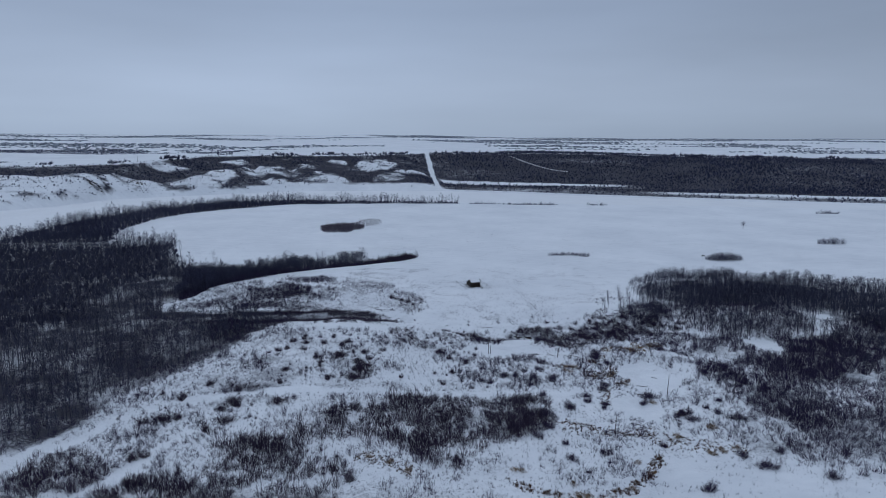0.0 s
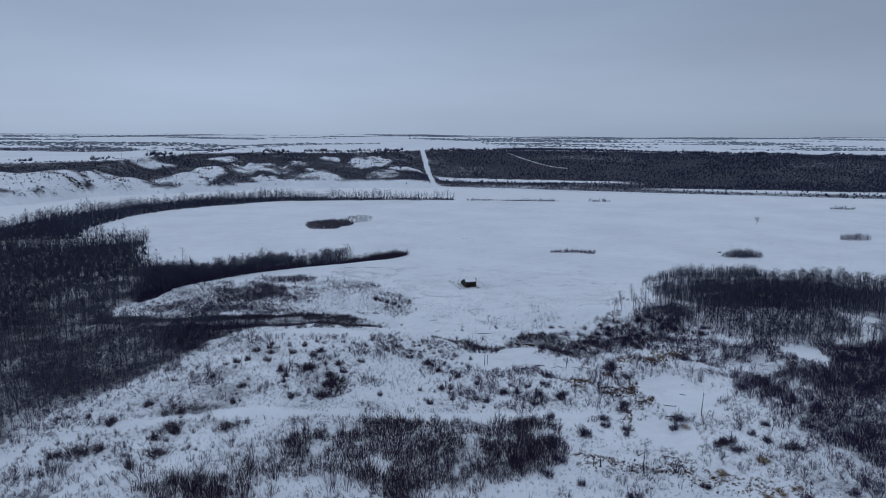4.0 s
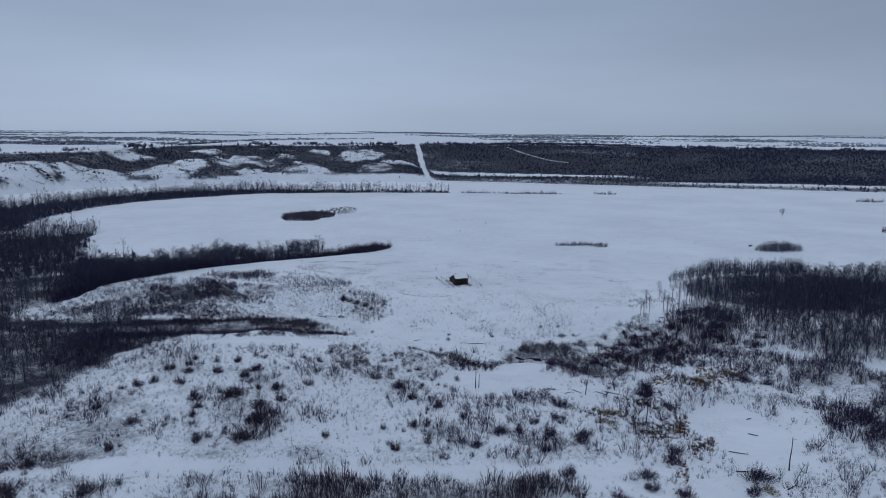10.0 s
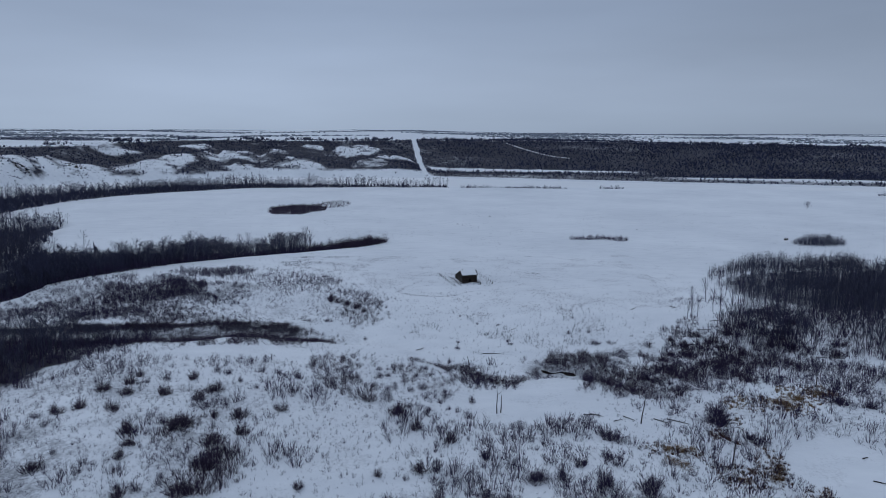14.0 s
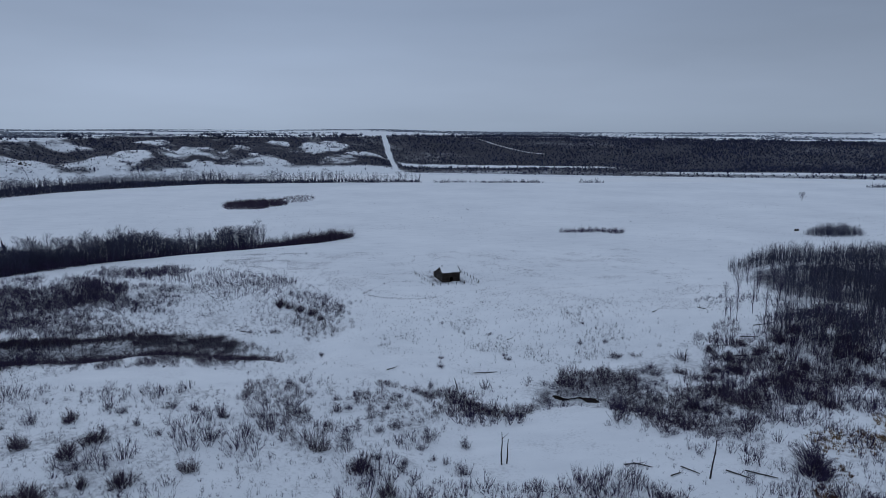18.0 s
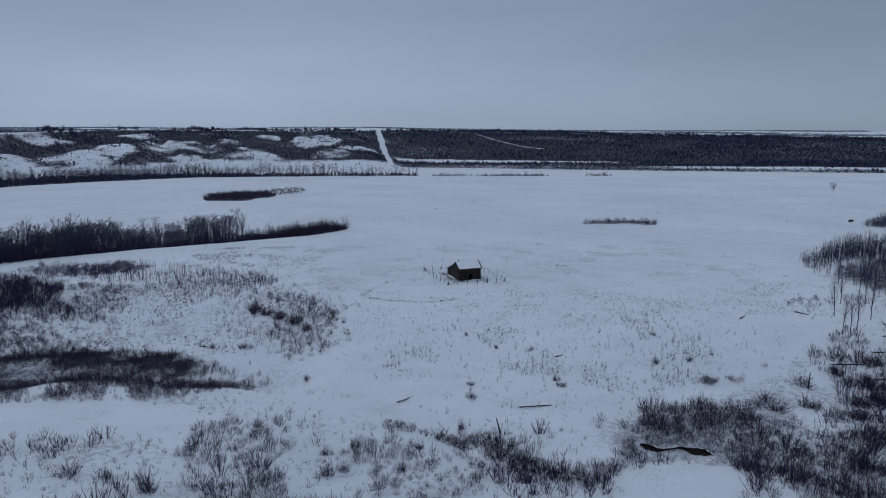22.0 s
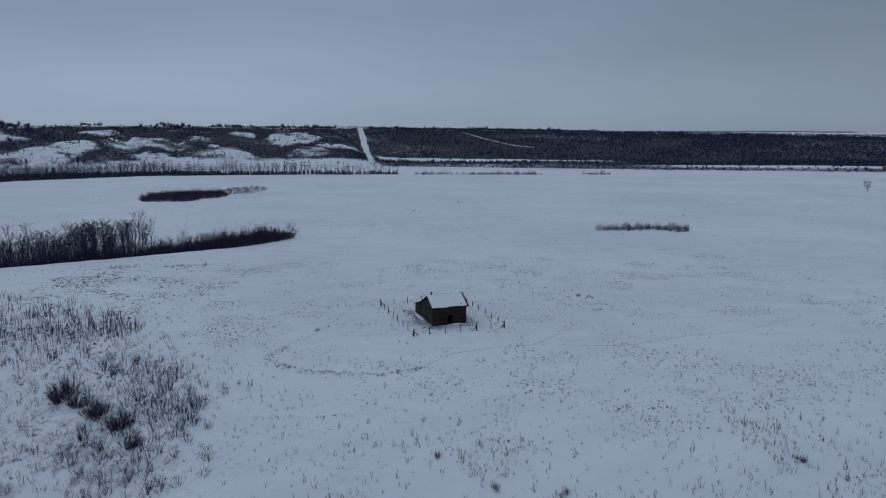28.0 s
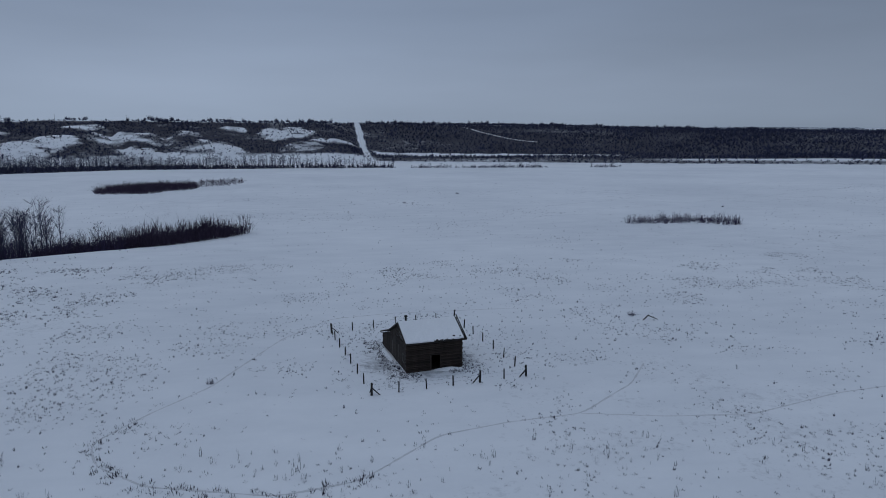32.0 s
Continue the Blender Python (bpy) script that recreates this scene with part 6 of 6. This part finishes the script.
roof = part("roof", slab(ROOF, 0.0, 0.09, -0.28, 6.86, 0.06), M_SHINGLE, cabin, "dark shingle roof with rotten edges")
snow = part("roof_snow", slab(((-0.36, 3.385), (2.92, 5.0), (7.0, 3.05), (11.38, 1.66)), 0.094, 0.24, -0.22, 6.62, 0.06, 20, 0.09), M_SNOW, roof, "smooth blanket of snow")
# bare rotten shingles along the front eave
for i in range(16):
    board(roof, "shingle", 0.28, 0.3, 0.03, pose(3.2 + 0.22 * i + pyr.uniform(-0.08, 0.08), -0.40 + pyr.uniform(-0.05, 0.10 if i < 8 else 0.22), 3.50 + pyr.uniform(0.0, 0.06), 26 + pyr.uniform(-8, 8), pyr.uniform(-5, 5), pyr.uniform(-10, 10)), M_SHINGLE)
for i in range(5):
    board(roof, "shingle", 0.28, 0.3, 0.03, pose(5.5 + 0.24 * i + pyr.uniform(-0.08, 0.08), -0.05 + pyr.uniform(-0.05, 0.12), 3.70 + pyr.uniform(0.0, 0.05), 26 + pyr.uniform(-8, 8), pyr.uniform(-5, 5), pyr.uniform(-10, 10)), M_SHINGLE)


def rail(name, p, q, w, t, material, parent, label=""):
    """A squared timber from p to q."""
    p, q = Vector(p), Vector(q)
    bm = bmesh.new()
    box_bm(bm, w, t, (q - p).length, bevel=min(w, t) * 0.2)
    bm.transform(Matrix.Translation((p + q) / 2) @ (q - p).to_track_quat("Z", "Y").to_matrix().to_4x4())
    return part(name, bm, material, parent, label)


rail("bargeboard", (6.9, -0.55, 3.42), (6.9, 3.05, 5.38), 0.07, 0.17, M_BOARD, roof, "dark bargeboard standing above the snow")
rail("bargeboard", (6.9, 2.8, 5.12), (6.9, 7.0, 3.15), 0.06, 0.15, M_BOARD, roof)
rail("bargeboard", (-0.31, -0.5, 3.32), (-0.31, 2.95, 5.06), 0.05, 0.15, M_BOARD, roof)
rail("bargeboard", (-0.31, 2.88, 5.06), (-0.31, 7.0, 3.10), 0.05, 0.15, M_BOARD, roof)
rail("bargeboard", (-0.31, 7.0, 3.10), (-0.31, 11.55, 1.66), 0.05, 0.15, M_BOARD, roof)
rail("fascia", (-0.3, -0.48, 3.36), (6.9, -0.48, 3.34), 0.15, 0.05, M_SHINGLE, roof)
pipe = bmesh.new()
bmesh.ops.create_cone(pipe, cap_ends=True, segments=12, radius1=0.13, radius2=0.13, depth=0.95, matrix=Matrix.Translation((0.98, 3.9, 4.98)))
chimney = part("chimney", pipe, M_IRON, cabin, "rusty black stovepipe")
cap = bmesh.new()
bmesh.ops.create_cone(cap, cap_ends=True, segments=12, radius1=0.23, radius2=0.17, depth=0.13, matrix=Matrix.Translation((0.98, 3.9, 5.5)))
part("cap", cap, M_IRON, chimney)
skirt = bmesh.new()
bmesh.ops.create_cone(skirt, cap_ends=True, segments=12, radius1=0.24, radius2=0.13, depth=0.12, matrix=Matrix.Translation((0.98, 3.9, 4.84)))
part("flashing", skirt, M_IRON, chimney)

# ---- yard fence ----
fence = thing("fence", "weathered wooden post and wire fence round the cabin yard", "fence", pose(0, 0, 0))
LEFT_ROW = [(10.2, -1.2), (9.4, 2.2), (8.7, 5.5), (7.9, 9.0), (7.2, 12.1), (6.4, 15.4), (5.7, 18.7), (5.1, 21.9)]
BACK_ROW = [(5.1, 21.9), (7.9, 22.8), (10.8, 23.7), (13.9, 24.6), (16.9, 25.6), (19.9, 26.4), (22.7, 27.2)]
RIGHT_ROW = [(27.2, 2.3), (26.7, 5.5), (26.1, 8.7), (25.5, 12.1), (24.8, 15.6), (24.1, 18.9), (23.4, 22.1), (22.7, 27.2)]
FRONT_ROW = [(10.2, -1.2), (13.0, -0.7), (15.9, -0.2), (18.8, 0.3), (21.8, 1.0), (24.6, 1.7), (27.2, 2.3)]
post_mesh = []
for k in range(4):
    bm = bmesh.new()
    bmesh.ops.create_cone(bm, cap_ends=True, segments=9, radius1=0.085, radius2=0.07, depth=1.6)
    bmesh.ops.bevel(bm, geom=[e for e in bm.edges if all(v.co.z > 0.5 for v in e.verts)], offset=0.02, segments=1, affect="EDGES")
    for vv in bm.verts:
        vv.co += Vector((pyr.uniform(-0.012, 0.012), pyr.uniform(-0.012, 0.012), 0.05 * (vv.co.x if vv.co.z > 0 else 0)))
    me = bpy.data.meshes.new("post")
    bm.to_mesh(me)
    bm.free()
    me.materials.append(M_POST)
    post_mesh.append(me)
tops = {}
for p in dict.fromkeys(LEFT_ROW + BACK_ROW + RIGHT_ROW + FRONT_ROW):
    ob = new("post", post_mesh[pyr.randrange(4)])
    ob.parent = fence
    z = float(ground_z(*p))
    tops[p] = z
    big = p in ((10.2, -1.2), (5.1, 21.9), (27.2, 2.3), (21.8, 1.0), (22.7, 27.2))
    s = 1.45 if big else pyr.uniform(0.9, 1.05)
    ob.matrix_basis = pose(p[0], p[1], z + pyr.uniform(0.33, 0.42) + (0.1 if big else 0), pyr.uniform(-3, 3), pyr.uniform(-3, 3), pyr.uniform(0, 360)) @ Matrix.Diagonal((s, s, 1.08 if big else 1, 1))
for c, ends in (((10.2, -1.2), ((11.1, -1.05), (10.0, -0.2))), ((5.1, 21.9), ((5.35, 20.9), (6.0, 22.2))), ((27.2, 2.3), ((26.3, 2.05), (27.0, 3.2))), ((21.8, 1.0), ((20.9, 0.8),))):
    for e in ends:
        rail("brace", (c[0], c[1], tops[c] + 0.85), (e[0], e[1], tops[c] - 0.1), 0.11, 0.11, M_POST, fence)
for row in (LEFT_ROW, BACK_ROW, RIGHT_ROW, FRONT_ROW):
    for h in (0.45, 0.85):
        st = Sticks()
        for a, b in zip(row, row[1:]):
            st.add((a[0], a[1], tops[a] + h), (b[0], b[1], tops[b] + h), 0.004, 0.004)
        vv, ff = st.arrays()
        link_mesh("wire", vv, ff, M_IRON, fence)

# snow blown against the cabin
def drift(x, y, lx, ly, h, turn):
    """A low smooth bank of snow with an uneven foot."""
    n, m = 28, 9
    vs = [(0, 0, h)]
    for j in range(1, m + 1):
        r = j / m
        for i in range(n):
            a = i * 6.2832 / n
            k = 1 + 0.3 * noise.noise((math.cos(a) * 1.3, math.sin(a) * 1.3, x))
            vs.append((math.cos(a) * lx * r * k, math.sin(a) * ly * r * k, h * (1 - r * r) ** 1.4 * (1 + 0.25 * noise.noise((math.cos(a) * r * 2, math.sin(a) * r * 2, y))) - 0.12 * r))
    fs = [(0, 1 + i, 1 + (i + 1) % n) for i in range(n)]
    for j in range(m - 1):
        for i in range(n):
            a, b = 1 + j * n + i, 1 + j * n + (i + 1) % n
            fs += [(a, a + n, b + n), (a, b + n, b)]
    ob = tagged(link_mesh("snow_drift", vs, fs, M_SNOW, None, "", True), "smooth bank of snow blown against the cabin", "snow drift", "drifts at the cabin")
    ob.matrix_basis = CAB @ pose(x, y, -0.02, 0, 0, turn)


drift(4.6, -0.25, 2.5, 0.8, 0.26, -3)
drift(-0.45, 7.0, 0.7, 4.0, 0.26, 0)
drift(6.9, 4.0, 0.8, 3.6, 0.3, 0)

# weeds and litter round the cabin walls
x, y = nrg.uniform(6, 27, 9000), nrg.uniform(-1, 24, 9000)
lx, ly = (x - 14.25) * 0.978 + (y - 4.8) * 0.207, -(x - 14.25) * 0.207 + (y - 4.8) * 0.978
out = np.maximum(np.maximum(-lx, lx - 6.4), np.maximum(-ly, ly - 11.0))
keep = (out > 0.25) & (nrg.random(len(x)) < 0.85 * smooth(out, 3.2, 0.4) + 0.03) & ((lx < 1.2) | (ly > 0) | (lx > 4.5))
scatter("yard_weeds", TUFTS, x[keep], y[keep], nrg.uniform(0.25, 0.7, int(keep.sum())), nrg, M_WEED, "dead weeds round the cabin walls", "weeds")

# ---- undercut creek bank ----
def undercut_bank(line, height):
    """A hollow face of bare earth under an overhanging lip of snow."""
    t = thing("creek_bank", "undercut creek bank of dark earth below a snow lip", "creek bank")
    pts = [Vector((*p, 0)) for p in line]
    run = []
    for a, b in zip(pts, pts[1:]):
        run += [a.lerp(b, k / 8) for k in range(8)]
    run.append(pts[-1])
    face, lip = [], []
    for i, p in enumerate(run):
        u = i / (len(run) - 1)
        d = (run[min(i + 1, len(run) - 1)] - run[max(i - 1, 0)]).normalized()
        out = Vector((d.y, -d.x, 0))
        h = height * math.sin(math.pi * u) ** 0.5 * (0.85 + 0.4 * abs(noise.noise((i * 0.37, 1.7, 0))))
        z = float(ground_z(p.x, p.y)) + 0.1
        for k, (o, v) in enumerate(((0.5, -0.25), (-0.1, 0.15), (-0.35, 0.5), (-0.2, 0.85), (0.15, 1.0))):
            face.append(p + out * (o + (0.6 if k == 0 else 0.15) * noise.noise((i * 0.6, k * 1.3, 4.0))) + Vector((0, 0, z + h * v)))
        for k, (o, v) in enumerate(((0.12, 0.98), (0.14, 1.0), (0.02, 1.02), (-0.2, 0.9), (-0.6, 0.5), (-1.1, -0.4))):
            lip.append(p + out * (o + 0.15 * noise.noise((i * 0.5, k * 0.9, 9.0))) + Vector((0, 0, z + h * v + 0.05 * noise.noise((i * 0.8, k, 2.0)))))
    n = len(run)
    link_mesh("earth_face", [tuple(v) for v in face], [(i * 5 + k, (i + 1) * 5 + k, (i + 1) * 5 + k + 1, i * 5 + k + 1) for i in range(n - 1) for k in range(4)], M_EARTH, t, "bare dark earth", True)
    link_mesh("snow_lip", [tuple(v) for v in lip], [(i * 6 + k, (i + 1) * 6 + k, (i + 1) * 6 + k + 1, i * 6 + k + 1) for i in range(n - 1) for k in range(5) if noise.noise((i * 0.3, 6.1, 0)) > -0.02], M_GROUND, t, "overhanging white snow", True)


undercut_bank([(30.6, -88.0), (33, -89.4), (36.5, -90.2), (39.4, -91.2), (40.4, -92.4)], 0.95)

# ---- eroded dark earth on the far bluffs ----
def bluff(cx, cy, rx, ry, count):
    """Bare lumps of earth where snow has slid off a steep bank."""
    bm = bmesh.new()
    bmesh.ops.create_icosphere(bm, subdivisions=1, radius=1.0)
    bm.verts.ensure_lookup_table()
    tv = np.array([tuple(v.co) for v in bm.verts])
    tf = np.array([[v.index for v in f.verts] for f in bm.faces])
    bm.free()
    a, d = nrg.uniform(0, 6.283, count), np.sqrt(nrg.random(count))
    x, y = cx + np.cos(a) * d * rx, cy + np.sin(a) * d * ry
    tmpl = [(tv * nrg.uniform(0.6, 1.3, tv.shape) * (1.9, 1.2, 0.8), tf) for _ in range(4)]
    scatter("bluff", tmpl, x, y, nrg.uniform(0.4, 1.5, count), nrg, M_EARTH, "bare dark earth on an eroded snowy bluff", "bluff")


bluff(-612, 772, 12, 10, 34)
bluff(-570, 856, 16, 7, 30)
bluff(-512, 889, 12, 4, 9)
bluff(-322, 1005, 14, 8, 16)

# ---- farmstead on the plateau ----
hx, hy = -257, 1330
farm = thing("farmhouse", "small grey farmhouse with a dark roof on the plateau", "house", pose(hx, hy, float(ground_z(hx, hy)), 0, 0, 8))
part("wall", box_bm(bmesh.new(), 16, 9, 4.6, 0, 0, 2.0, bevel=0.05), M_FARMWALL, farm)
bm = bmesh.new()
vs_ = [bm.verts.new(p) for p in ((-8.6, -5, 4.2), (8.6, -5, 4.2), (8.6, 5, 4.2), (-8.6, 5, 4.2), (-8.6, 0, 6.6), (8.6, 0, 6.6))]
for f in ((0, 1, 5, 4), (2, 3, 4, 5), (0, 4, 3), (1, 2, 5), (3, 2, 1, 0)):
    bm.faces.new([vs_[k] for k in f])
part("roof", bm, M_FARMROOF, farm)
for k in range(4):
    part("window", box_bm(bmesh.new(), 1.6, 0.1, 1.3, -5.7 + 3.8 * k, -4.54, 2.4, bevel=0.02), M_IRON, farm)
first = None
for k in range(9):
    px, py = -620 + 92 * k + 12 * (k % 3), float(np.interp(-620 + 92 * k, RIM_X, RIM_Y)) + 45
    if first is None:
        first = thing("utility_pole", "thin wooden utility pole on the snowy plateau", "utility pole", None, "utility poles")
        bm = bmesh.new()
        bmesh.ops.create_cone(bm, cap_ends=True, segments=8, radius1=0.2, radius2=0.14, depth=11.0, matrix=Matrix.Translation((0, 0, 5.0)))
        part("pole", bm, M_POST, first)
        part("crossarm", box_bm(bmesh.new(), 2.4, 0.14, 0.16, 0, 0, 9.9, bevel=0.02), M_POST, first)
        first.matrix_basis = pose(px, py, float(ground_z(px, py)))
    else:
        copy_thing(first, pose(px, py, float(ground_z(px, py)), 0, 0, 20 * (k % 2)))

# ---- dark stumps in the meadow ----
for x, y, r, h in ((229.2, 124, 0.75, 1.3), (230.9, 124.4, 0.7, 1.2)):
    bm = bmesh.new()
    bmesh.ops.create_cone(bm, cap_ends=True, segments=14, radius1=r, radius2=r * 0.6, depth=h, matrix=Matrix.Translation((0, 0, h / 2 - 0.2)))
    bmesh.ops.subdivide_edges(bm, edges=bm.edges[:], cuts=2, use_grid_fill=True)
    for vv in bm.verts:
        vv.co += Vector((1, 1, 0.6)) * 0.12 * noise.noise(vv.co * 2.3 + Vector((x, 0, 0)))
    t = thing("tree_stump", "dark broken tree stump in the meadow snow", "stump", pose(x, y, float(ground_z(x, y))), "meadow stumps")
    part("trunk", bm, M_SHINGLE, t)
    st = Sticks()
    st.add((0, 0, h * 0.6), (0.5 * r, 0.3, h + 0.4), 0.12, 0.03)
    vv, ff = st.arrays()
    link_mesh("splinter", vv, ff, M_SHINGLE, t)
